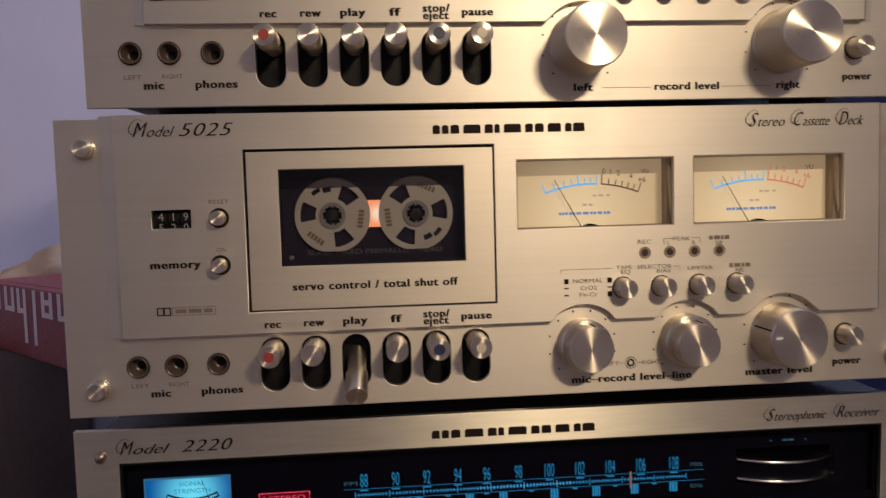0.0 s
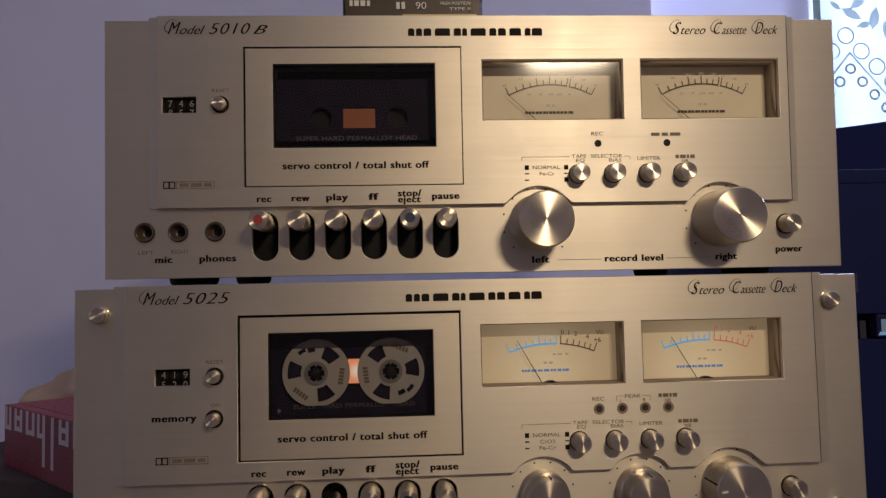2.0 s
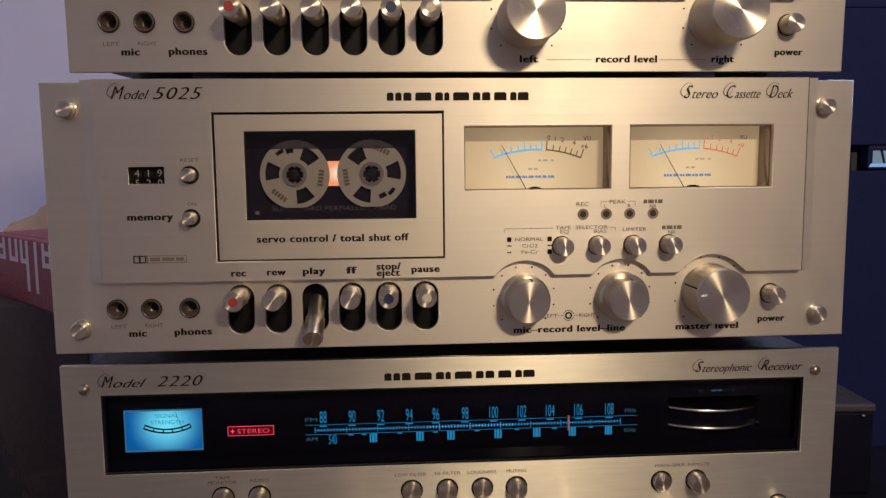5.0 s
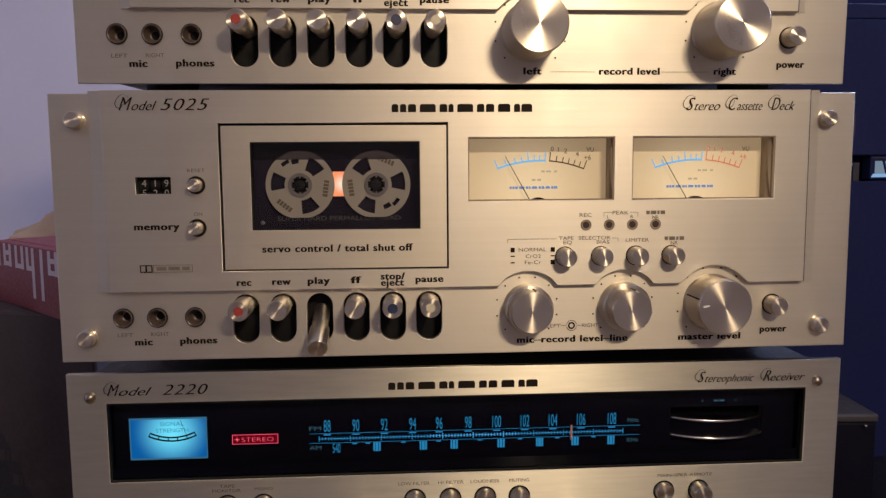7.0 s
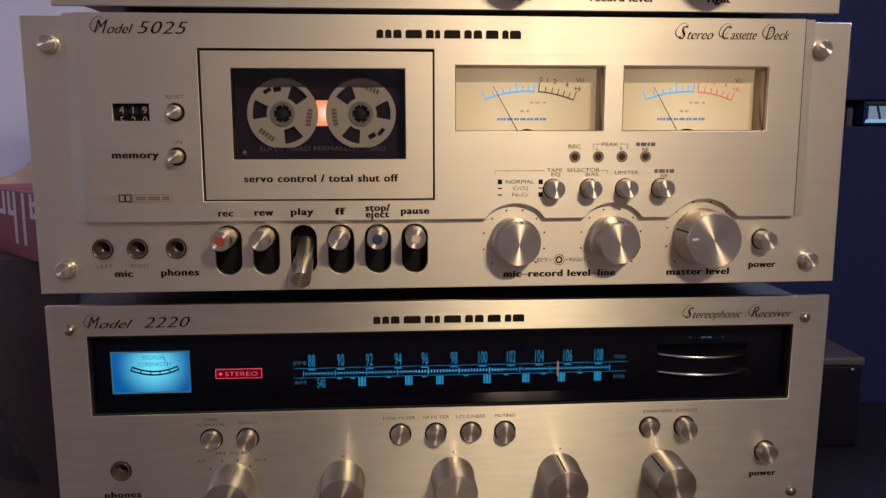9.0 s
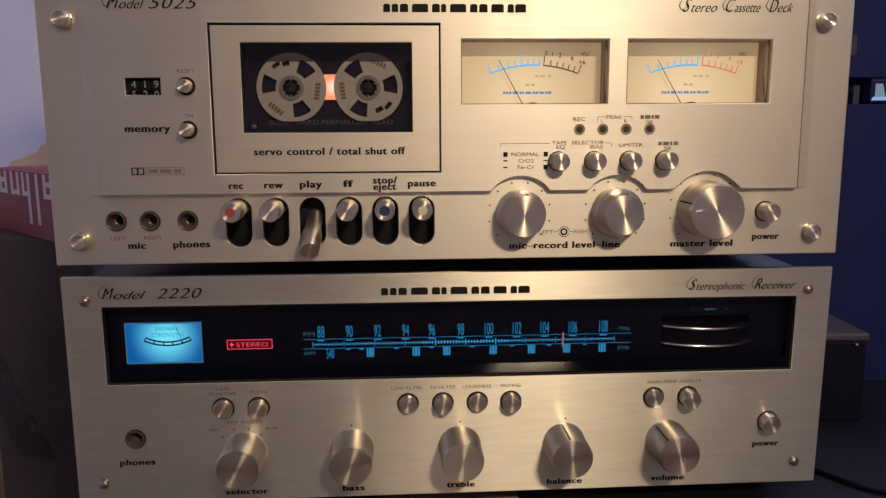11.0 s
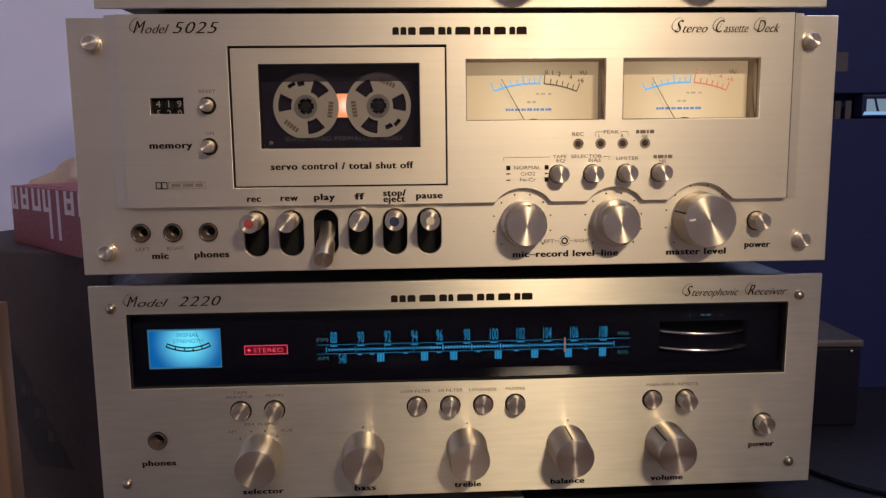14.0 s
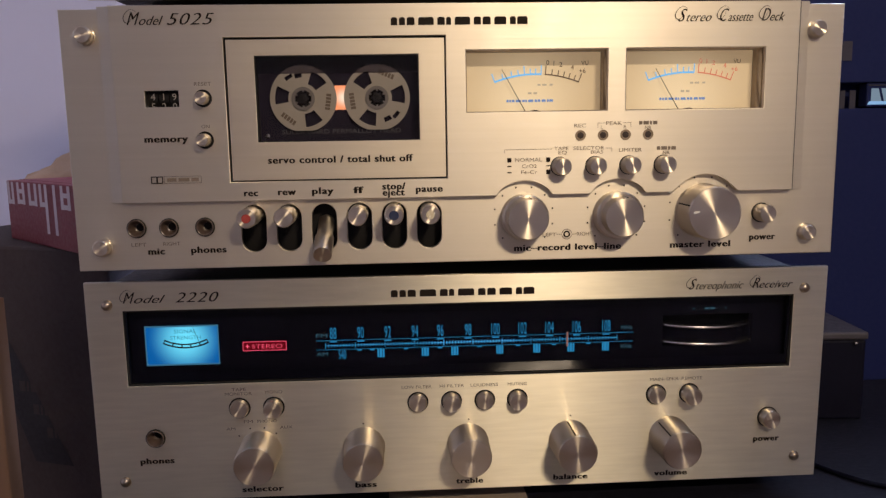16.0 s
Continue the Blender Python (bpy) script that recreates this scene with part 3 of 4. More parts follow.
    vu_meter(deck, 0.0873, 0.1634, 0.0809, 0.1135, lit, 120.5 if lit else 137.6)
    # counter
    box_c = part("tape_counter", plate([rect(-0.167, -0.1473, 0.085, 0.0956), rect(-0.1658, -0.1485, 0.0861, 0.0945)], -0.0036, 0.004), BLACK, deck, "three-digit tape counter")
    part("counter_back", box(-0.167, -0.1473, 0.0, 0.002, 0.085, 0.0956), BLACK, box_c)
    for i, (dgt, nxt) in enumerate(("45", "12", "90") if lit else ("78", "45", "67")):
        xx = -0.1622 + 0.0055 * i
        part("digit_wheel", lathe([(0.0, -0.0024), (0.0042, -0.0024), (0.0042, 0.0024), (0.0, 0.0024)], 20), BLACK, box_c, at=(xx, 0.0025, 0.0903), turn=(0, 0, 90))
        written(dgt, xx, 0.0897, 0.0050, None, -0.0020, box_c, DIGIT_DIM, name="digit")
        written(nxt, xx, 0.0848, 0.0050, None, -0.0019, box_c, DIGIT_DIM, name="digit")
    push_button(deck, -0.1360, 0.0903, 0.0033, 0.006, -0.004, 0.0043)
    written("RESET", -0.1358, 0.0968, 0.0026, 0.0088, -0.0042, deck, INK_FAINT)
    if lit:
        push_button(deck, -0.1362, 0.0688, 0.0033, 0.0075, -0.004, 0.0043)
        written("ON", -0.1356, 0.0749, 0.0026, 0.0042, -0.0042, deck, INK_FAINT)
        written("memory", -0.1562, 0.0680, 0.0050, 0.0226, -0.0042, deck, INK, 0, 0.010, stress=0.085, spread=1.12)
    # noise reduction badge, drawn as plain shapes
    part("badge", plate([rect(-0.1655, -0.1593, 0.0464, 0.0502), rect(-0.1650, -0.1628, 0.0469, 0.0497), rect(-0.1620, -0.1598, 0.0469, 0.0497)], -0.0043, -0.0041), INK, deck)
    part("badge_frame", plate([rect(-0.1588, -0.1393, 0.0464, 0.0502), rect(-0.1586, -0.1395, 0.0466, 0.0500)], -0.0043, -0.0041), INK_FAINT, deck)
    bars(deck, -0.1490, 0.0483, 0.0165, 0.0018, -0.0042, INK_FAINT, (5, -1, 6, -1, 4), "badge_mark")
    # heading
    yp = -0.0042
    if flanges:
        script([("Model", -0.1722, -0.1535), (model, -0.1520, -0.1278)], 0.1275, 0.0086, yp, deck)
        script([("Stereo", 0.1148, 0.1330), ("Cassette", 0.1374, 0.1556), ("Deck", 0.1602, 0.1730)], 0.1268, 0.0086, yp, deck)
    else:
        script([("Model", -0.1628, -0.1434), (model[:4], -0.1416, -0.1200)], 0.1275, 0.0086, yp, deck)
        written(model[4:], -0.1148, 0.1275, 0.0070, 0.0078, yp, deck, INK, 0.5, -0.012, stress=0.05)
        script([("Stereo", 0.1055, 0.1237), ("Cassette", 0.1281, 0.1463), ("Deck", 0.1509, 0.1637)], 0.1268, 0.0086, yp, deck)
    wordmark(deck, 0.0, 0.1283, 0.0748, 0.0040, yp, INK)
    # selector buttons, lamps and their print
    bx = (0.0519, 0.0709, 0.0896, 0.1086)
    for x in bx:
        push_button(deck, x, 0.0516, 0.0047, 0.009, -0.004, 0.0049)
    lamps = (0.0630, 0.0753, 0.0876, 0.1000) if lit else (0.0630, 0.1005)
    for x in lamps:
        rl = 0.0026 if lit else 0.0017
        led = part("indicator_rim", lathe([(rl * 1.12, -0.0038), (rl * 1.10, -0.0043), (rl, -0.0044), (rl * 0.95, -0.0041)], 20), LED_RIM if lit else BLACK, deck, at=(x, 0, 0.0679))
        part("indicator_lens", lathe([(rl * 0.98, -0.00402), (rl * 0.70, -0.00404), (rl * 0.55, -0.0040)], 20), LED_RIM if lit else BLACK, led)
        part("indicator_bulb", lathe([(rl * 0.68, -0.00406), (0, -0.0042)], 20), LENS if lit else BLACK, led)
    written("REC", 0.0627, 0.0722, 0.0028, 0.0064, yp, deck, INK_FAINT)
    if lit:
        written("PEAK", 0.0812, 0.0732, 0.0028, 0.0086, yp, deck, INK_FAINT)
        written("L", 0.0746, 0.0712, 0.0026, None, yp, deck, INK_FAINT)
        written("R", 0.0872, 0.0712, 0.0026, None, yp, deck, INK_FAINT)
        for loop in ([(0.0723, 0.0718), (0.0725, 0.0718), (0.0725, 0.0742), (0.0766, 0.0742), (0.0766, 0.0744), (0.0723, 0.0744)], [(0.0905, 0.0718), (0.0903, 0.0718), (0.0903, 0.0742), (0.0862, 0.0742), (0.0862, 0.0744), (0.0905, 0.0744)]):
            part("bracket", shapes([loop], yp), INK_FAINT, deck)
        bars(deck, 0.0999, 0.0741, 0.0100, 0.0019, yp, INK_FAINT, SMALL)
        written("NR", 0.0999, 0.0707, 0.0026, 0.0034, yp, deck, INK_FAINT)
    else:
        bars(deck, 0.1000, 0.0725, 0.0160, 0.0017, yp, INK_FAINT, (4, -1, 3, -1, 5))
    for x, z, s, w in ((0.0526, 0.0602, "TAPE", 0.0078), (0.0676, 0.0602, "SELECTOR", 0.0170), (0.0533, 0.0580, "EQ", 0.0046), (0.0721, 0.0580, "BIAS", 0.0068), (0.0904, 0.0588, "LIMITER", 0.0125)):
        written(s, x, z, 0.0027, w, yp, deck, INK_FAINT)
    bars(deck, 0.1102, 0.0604, 0.0105, 0.0019, yp, INK_FAINT, SMALL)
    written("NR", 0.1102, 0.0570, 0.0027, 0.0038, yp, deck, INK_FAINT)
    for loop in ([(0.0217, 0.0590), (0.0219, 0.0590), (0.0219, 0.0608), (0.0476, 0.0608), (0.0476, 0.0610), (0.0217, 0.0610)], [(0.0802, 0.0590), (0.0800, 0.0590), (0.0800, 0.0608), (0.0768, 0.0608), (0.0768, 0.0610), (0.0802, 0.0610)]):
        part("bracket", shapes([loop], yp), INK_FAINT, deck)
    written("NORMAL", 0.0348, 0.0544, 0.0028, 0.0146, yp, deck, INK_FAINT)
    written("CrO2" if lit else "Fe-Cr", 0.0352, 0.0510, 0.0028, 0.0080, yp, deck, INK_FAINT)
    if lit:
        written("Fe-Cr", 0.0352, 0.0478, 0.0028, 0.0088, yp, deck, INK_FAINT)
    part("switch_key", shapes([rect(x - 0.0011, x + 0.0011, z - h, z + h) for x, z, h in ((0.0244, 0.0553, 0.0012), (0.0244, 0.0520, 0.0003), (0.0244, 0.0486, 0.0003),
                                                                                     (0.0455, 0.0553, 0.0012), (0.0455, 0.0520, 0.0003), (0.0455, 0.0487, 0.0012))], yp), INK, deck)
    # sockets
    for x in jacks:
        jack(deck, x, jz)
    written("LEFT", -0.1757, 0.0127, 0.0028, 0.0078, -0.0002, deck, INK_FAINT)
    written("RIGHT", -0.1583, 0.0129, 0.0028, 0.0090, -0.0002, deck, INK_FAINT)
    written("mic", -0.1666, 0.0082, 0.0050, 0.0090, -0.0002, deck, INK, 0, 0.010, stress=0.085, spread=1.12)
    written("phones", -0.1388, 0.0085, 0.0050, 0.0190, -0.0002, deck, INK, 0, 0.010, stress=0.085, spread=1.12)
    # lever keys
    for i, (x, s, w) in enumerate(zip(slots, ("rec", "rew", "play", "ff", "stop/", "pause"), (0.0075, 0.0096, 0.0116, 0.0056, 0.0126, 0.0146))):
        lever_key(deck, x, sz, (RED, None, None, None, BLUE, CREAM)[i], pressed=(lit and i == 2))
        written(s, x + 0.0002, (0.0389, 0.0391, 0.0393, 0.0393, 0.0410, 0.0393)[i], 0.0050, w, yp, deck, INK, 0, 0.010, stress=0.085, spread=1.12)
    written("eject", slots[4], 0.0377, 0.0050, 0.0120, yp, deck, INK, 0, 0.010, stress=0.085, spread=1.12)
    # knobs
    if tall_knobs:
        turned_knob(deck, 0.0300, 0.0262, 0.0146, 0.028)
        turned_knob(deck, 0.1290, 0.0268, 0.0146, 0.028)
        for x, s, w in ((0.0314, "left", 0.0095), (0.0820, "record level", 0.0320), (0.1326, "right", 0.0120)):
            written(s, x, 0.0048, 0.0050, w, -0.0002, deck, INK, 0, 0.010, stress=0.085, spread=1.12)
        for x0, x1 in ((0.0405, 0.0640), (0.0990, 0.1240)):
            part("rule", shapes([rect(x0, x1, 0.0060, 0.0062)], -0.0002), INK_FAINT, deck)
        dots = [(0.030, 0.0262, 0.0185, 9), (0.129, 0.0268, 0.0185, 9)]
    else:
        turned_knob(deck, 0.0327, 0.0243, 0.0112, 0.0170, 8, (0.0126, 0.009))
        turned_knob(deck, 0.0842, 0.0243, 0.0108, 0.0175, 8, (0.0130, 0.009))
        turned_knob(deck, 0.1327, 0.0254, 0.0148, 0.0185, -72)
        part("knob_mark", box(-0.0052, -0.0020, -0.0003, 0.0001, -0.0005, 0.0005), DIGIT, deck, at=(0.1260, -0.0186, 0.0268), turn=(0, -8, 0))
        written("mic–record level–line", 0.0573, 0.0052, 0.0050, 0.0600, -0.0002, deck, INK, 0, 0.010, stress=0.085, spread=1.12)
        written("master level", 0.1322, 0.0050, 0.0050, 0.0345, -0.0002, deck, INK, 0, 0.010, stress=0.085, spread=1.12)
        dots = [(0.0327, 0.0243, 0.0165, 9), (0.0842, 0.0243, 0.0165, 9), (0.1327, 0.0254, 0.0190, 9)]
        part("concentric_sign", plate([circle(0.0567, 0.0140, 0.0019), circle(0.0567, 0.0140, 0.0011)], -0.0003, -0.0001), INK, deck)
        part("concentric_sign", shapes([arc_band(0.0567, 0.0140, 0.0026, 0.0029, a, a + 150, 10) for a in (15, 195)] + [rect(0.0510, 0.0540, 0.0139, 0.0141), rect(0.0594, 0.0620, 0.0139, 0.0141)], -0.0002), INK, deck)
        written("LEFT", 0.0470, 0.0130, 0.0028, 0.0076, -0.0002, deck, INK_FAINT)
        written("RIGHT", 0.0668, 0.0130, 0.0028, 0.0088, -0.0002, deck, INK_FAINT)
    for cx, cz, rr, n in dots:
        part("dial_dots", shapes([circle(cx + rr * math.cos(radians(a)), cz + rr * math.sin(radians(a)), 0.0005, 8) for a in range(-45, 226, 30)
                                  if -0.1 < rr * math.sin(radians(a)) + cz - zb + 0.1], -0.0002), INK, deck)
    push_button(deck, 0.1664, 0.0236, 0.0049, 0.009)
    written("power", 0.1676, 0.0084, 0.0050, 0.0150, -0.0002, deck, INK, 0, 0.010, stress=0.085, spread=1.12)
    if flanges:
        for x, z in ((-0.1948, 0.1229), (0.1922, 0.1226), (-0.1944, 0.0126), (0.1922, 0.0122)):
            bolt(deck, x, z)
    return deck


FILM = pane("smoked_film", (0.22, 0.20, 0.26), 1.2)
LENS = paint("dark_red_lens", (0.045, 0.032, 0.024), (0.06, 0.045, 0.035), 0.25, 60.0, 0.0)
DIGIT_DIM = paint("digit_grey", (0.27, 0.25, 0.24), (0.32, 0.30, 0.28), 0.6, 60.0, 0.0)
FACE_LIT = glow("meter_face_lit", (0.50, 0.35, 0.20), 0.46, hot=(1.0, 0.77, 0.48), reach=0.042, lift=(0.004, 0, -0.004), base=(0.62, 0.54, 0.40))
FACE_DARK = paint("meter_face_unlit", (0.82, 0.74, 0.57), (0.88, 0.80, 0.63), 0.6, 30.0, 0.0)
SCALE_BLUE = glow("scale_blue", (0.17, 0.53, 0.95), 0.85)
SCALE_BLUE_DIM = glow("scale_blue_dim", (0.22, 0.36, 0.70), 0.62)
SCALE_BROWN = paint("scale_brown", (0.10, 0.05, 0.03), (0.14, 0.07, 0.04), 0.6, 30.0, 0.0)
SCALE_RED = glow("scale_red", (0.95, 0.27, 0.16), 0.62)
SCALE_DARK = paint("scale_dark", (0.06, 0.045, 0.03), (0.08, 0.06, 0.04), 0.6, 30.0, 0.0)
# grey print brightened by emission, on the unlit meters too
SCALE_GREY_GLOW = glow("scale_grey_glow", (0.52, 0.42, 0.30), 0.62, base=(0.26, 0.22, 0.17))
SCREEN_PRINT = paint("window_print", (0.13, 0.125, 0.14), (0.17, 0.165, 0.18), 0.5, 60.0, 0.0)
TAPE_LAMP = glow("tape_lamp", (1.0, 0.33, 0.14), 1.5, hot=(1.0, 0.84, 0.62), reach=0.0062, lift=(0.0638, -0.006, -0.0902))
ORANGE = paint("orange_film", (0.42, 0.13, 0.05), (0.50, 0.17, 0.07), 0.4, 60.0, 0.0)

deck_low = cassette_deck(pose(0, 0, LIFT), "champagne brushed aluminium cassette deck with lit meters, playing a tape", "5025", True, False, True)
deck_high = cassette_deck(Matrix.Translation((0.0037, 0.0, LIFT + 0.1408)) @ pose(0, 0, 0, 1.43, 0.09, -0.23),
                          "champagne brushed aluminium cassette deck, switched off, stacked on another deck", "5010B", False, True, False)


# ---- the receiver ----
DIAL_BLUE = glow("dial_blue", (0.03, 0.36, 0.72), 0.55)
DIAL_HOT = glow("dial_blue_bright", (0.08, 0.50, 1.0), 0.8)
METER_BLUE = glow("meter_blue", (0.002, 0.10, 0.34), 1.0, hot=(0.17, 0.80, 1.0), reach=0.0215, lift=(0.1590, -0.0085, -0.0925))
METER_EDGE = glow("meter_blue_edge", (0.10, 0.36, 0.60), 0.32)
STEREO_RED = glow("stereo_red", (0.75, 0.002, 0.03), 0.08)
STEREO_TEXT = glow("stereo_text", (1.0, 0.10, 0.18), 1.25)
PINK = paint("dial_pointer_pink", (0.55, 0.25, 0.22), (0.62, 0.30, 0.26), 0.5, 60.0, 0.0)
SILL = paint("satin_black", (0.0025, 0.0025, 0.006), (0.004, 0.004, 0.009), 0.12, 30.0, 0.0, spec=0.012, grain=20.0)
GLOSS_BLACK = paint("gloss_black", (0.0025, 0.0025, 0.006), (0.004, 0.004, 0.009), 0.16, 30.0, 0.0, spec=0.1, grain=20.0)


def receiver(m):
    unit = thing("stereo_receiver", m, "champagne brushed aluminium stereo receiver with a glowing blue tuning dial", "receiver")
    H, W = 0.1276, 0.2088
    unit_casing(unit, 0.40, H, 0.30, 0.0036, 0.012)
    win = (-0.1893, 0.1896, 0.0685, 0.1116)
    part("base_plate", plate([rect(-W, W, 0.0, H), rect(*win), circle(-0.1764, 0.0378, 0.0047)], 0.0, 0.0035, 0.0002), ALU_COARSE, unit, "brushed aluminium front plate")
    # dial window
    part("window_surround", plate([rect(win[0] - 0.003, win[1] + 0.003, win[2] - 0.003, win[3] + 0.003), rect(win[0] + 0.0001, win[1] - 0.0001, win[2] + 0.0001, win[3] - 0.0001)], 0.0036, 0.010), GLOSS_BLACK, unit)
    part("window_lip", plate([rect(win[0] + 0.0001, win[1] - 0.0001, win[2] + 0.0001, win[3] - 0.0001), rect(win[0] + 0.0009, win[1] - 0.0009, win[2] + 0.0009, win[3] - 0.0009)], 0.0003, 0.0034), BLACK, unit)
    back = part("dial_back", plate([rect(win[0] - 0.003, win[1] + 0.003, win[2] - 0.003, win[3] + 0.003), rect(0.1165, 0.1705, 0.0795, 0.0985)], 0.010, 0.012), GLOSS_BLACK, unit, "black dial plate")
    bm = bmesh.new()
    vs = [bm.verts.new(p) for x in (win[0], win[1]) for p in ((x, 0.0036, win[2] + 0.0009), (x, 0.0098, win[2] + 0.0009), (x, 0.0060, win[2] + 0.0056))]
    for f in ((0, 1, 2), (5, 4, 3), (0, 2, 5, 3), (0, 3, 4, 1), (1, 4, 5, 2)):
        bm.faces.new([vs[i] for i in f])
    bmesh.ops.recalc_face_normals(bm, faces=bm.faces[:])
    part("dial_sill", bm, SILL, unit, "glossy black sloping sill")
    glass = part("dial_glass", shapes([rect(win[0], win[1], win[2], win[3])], 0.0008), DIAL_GLASS, unit, "clear dial glass")
    glass.visible_shadow = False
    y = 0.0085
    # signal meter
    meter = part("signal_meter", box(-0.1805, -0.1406, y, y + 0.001, 0.0780, 0.1002), METER_BLUE, unit, "blue backlit signal strength meter")
    part("meter_edge", plate([rect(-0.1809, -0.1402, 0.0776, 0.1006), rect(-0.1804, -0.1407, 0.0783, 0.0999)], y - 0.0008, y - 0.0001), METER_EDGE, meter)
    part("scale_arc", plate([arc_band(-0.1585, 0.1165, 0.0265, 0.0292, -116, -64), arc_band(-0.1585, 0.1165, 0.0273, 0.0284, -115, -65)], y - 0.0006, y - 0.0004), INK, meter)
    part("scale_tick", shapes([arc_band(-0.1585, 0.1165, 0.0265, 0.0292, a - 0.7, a + 0.7, 1) for a in (-105, -94.5, -84.5, -74)], y - 0.0007), INK, meter)
    written("SIGNAL", -0.1585, 0.0962, 0.0031, 0.0125, y - 0.0006, meter, METER_INK)
    written("STRENGTH", -0.1585, 0.0926, 0.0031, 0.0170, y - 0.0006, meter, METER_INK)
    part("needle", shapes([[(-0.1542, 0.0995), (-0.1540, 0.0995), (-0.1508, 0.0905), (-0.1510, 0.0905)]], y - 0.0009), INK, meter)
    # stereo sign
    sign = part("stereo_sign", box(-0.1271, -0.1026, y + 0.0002, y + 0.001, 0.0846, 0.0899), STEREO_RED, unit, "glowing red stereo sign")
    for x0, x1, z0, z1 in ((-0.1271, -0.1026, 0.08965, 0.0899), (-0.1271, -0.1026, 0.0846, 0.08485), (-0.1271, -0.12685, 0.08485, 0.08965), (-0.10285, -0.1026, 0.08485, 0.08965)):
        part("sign_border", shapes([rect(x0, x1, z0, z1)], y), STEREO_TEXT, sign)
    written("STEREO", -0.1135, 0.08595, 0.0035, 0.0170, y - 0.0001, sign, STEREO_TEXT, 0, -0.018)
    part("sign_star", shapes([[(-0.1245 + r * math.cos(radians(45 * i)), 0.08725 + r * math.sin(radians(45 * i))) for i, r in enumerate((0.0016, 0.0004) * 4)]], y - 0.0001), STEREO_TEXT, sign)
    # tuning scale
    part("scale_line", shapes([rect(-0.0858, 0.0985, 0.0892, 0.0894)], y), DIAL_BLUE, back)
    part("scale_line", shapes([rect(-0.0858, 0.0985, 0.0838, 0.0840)], y), DIAL_BLUE, back)
    part("scale_line", shapes([rect(-0.0804, 0.0888, 0.0862, 0.0864)], y), DIAL_HOT, back)
    for i in range(101):
        x = -0.0804 + 0.1692 * i / 100
        h = 0.0016 if i % 10 == 0 else 0.0009
        part("scale_tick", shapes([rect(x - 0.00022, x + 0.00022, 0.0863 - h, 0.0863 + h)], y - 0.0001), DIAL_HOT if 35 < i < 65 else DIAL_BLUE, back)
    for s, x in zip(("88", "90", "92", "94", "96", "98", "100", "102", "104", "106", "108"), (-0.0760, -0.0604, -0.0449, -0.0293, -0.0147, 0.0014, 0.0173, 0.0331, 0.0489, 0.0649, 0.0824)):
        written(s, x, 0.0902, 0.0098, 0.0037 if len(s) == 2 else 0.0048, y, back, DIAL_BLUE, 0, -0.006)
        part("scale_block", shapes([rect(x - 0.0020, x + 0.0020, 0.0882, 0.0889)], y), DIAL_BLUE, back)
    written("540", -0.0711, 0.0782, 0.0078, 0.0042, y, back, DIAL_BLUE, 0, -0.005)
    for x in (-0.0490, -0.0235, -0.0064, 0.0198, 0.0415, 0.0616, 0.0821):
        part("scale_figure", shapes([rect(x - 0.0020, x - 0.0011, 0.0786, 0.0836), rect(x - 0.0008, x + 0.0007, 0.0786, 0.0836), rect(x + 0.0010, x + 0.0020, 0.0786, 0.0836)], y), DIAL_BLUE, back)
    for x in (-0.0612, -0.0540, -0.0345, -0.0150, 0.0080, 0.0305, 0.0515, 0.0720):
        part("scale_block", shapes([rect(x - 0.0012, x + 0.0012, 0.0829, 0.0836)], y), DIAL_BLUE, back)
    for s, x, z in (("FM", -0.0825, 0.0912), ("AM", -0.0825, 0.0803), ("MHz", 0.0945, 0.0912), ("KHz", 0.0945, 0.0798)):
        written(s, x, z, 0.0032, 0.0064, y, back, DIAL_DIM)
    part("dial_pointer", box(0.0586, 0.0596, y - 0.0016, y - 0.0008, 0.0822, 0.0908, 0.0002), PINK, unit, "pink dial pointer")
    # gyro tuning wheel, lying flat in its opening
    R = 0.045
    wheel = part("tuning_wheel", lathe([(0, 0.0052), (R - 0.003, 0.0052), (R - 0.003, -0.0052), (0, -0.0052)], 72), GLOSS_BLACK, unit, "black tuning wheel with bright rims", at=(0.1445, 0.0474, 0.0872), turn=(90, 0, 0))
    for s in (-1, 1):
        part("wheel_rim", lathe([(R - 0.004, s * 0.0051 - 0.0010)] + [(R - 0.001 + 0.001 * math.cos(radians(t)), s * 0.0051 + 0.0010 * math.sin(radians(t))) for t in range(-90, 91, 15)] + [(R - 0.004, s * 0.0051 + 0.0010)], 96), RIM, wheel, "bright metal rim")
    part("wheel_well", plate([rect(0.112, 0.175, 0.074, 0.104), rect(0.1166, 0.1704, 0.0796, 0.0984)], 0.012, 0.018), GLOSS_BLACK, unit)
    bars(unit, 0.1438, 0.1024, 0.020, 0.0010, y, DIAL_DIM, (1, -7, 3, -1, 3, -7, 1))
    # print
    yp = -0.0002
    script([("Model", -0.1885, -0.1655), ("2220", -0.1605, -0.1368)], 0.1158, 0.0082, yp, unit)
    wordmark(unit, -0.0004, 0.1177, 0.0842, 0.0040, yp, INK)
    script([("Stereophonic", 0.1272, 0.1592), ("Receiver", 0.1644, 0.1884)], 0.1158, 0.0080, yp, unit)
    for x, z in ((-0.1972, 0.1150), (0.1955, 0.1152), (-0.1948, 0.0123), (0.1955, 0.0127)):
        bolt(unit, x, z, 0.0030, 0.0026, True)
    # buttons
    for x, d in zip((-0.1289, -0.1099, -0.0285, -0.0092, 0.0100, 0.0288, 0.1102, 0.1300), (0.003, 0.006, 0.003, 0.006, 0.003, 0.006, 0.003, 0.008)):
        push_button(unit, x, 0.0540, 0.0052, d, hole=0.0057)
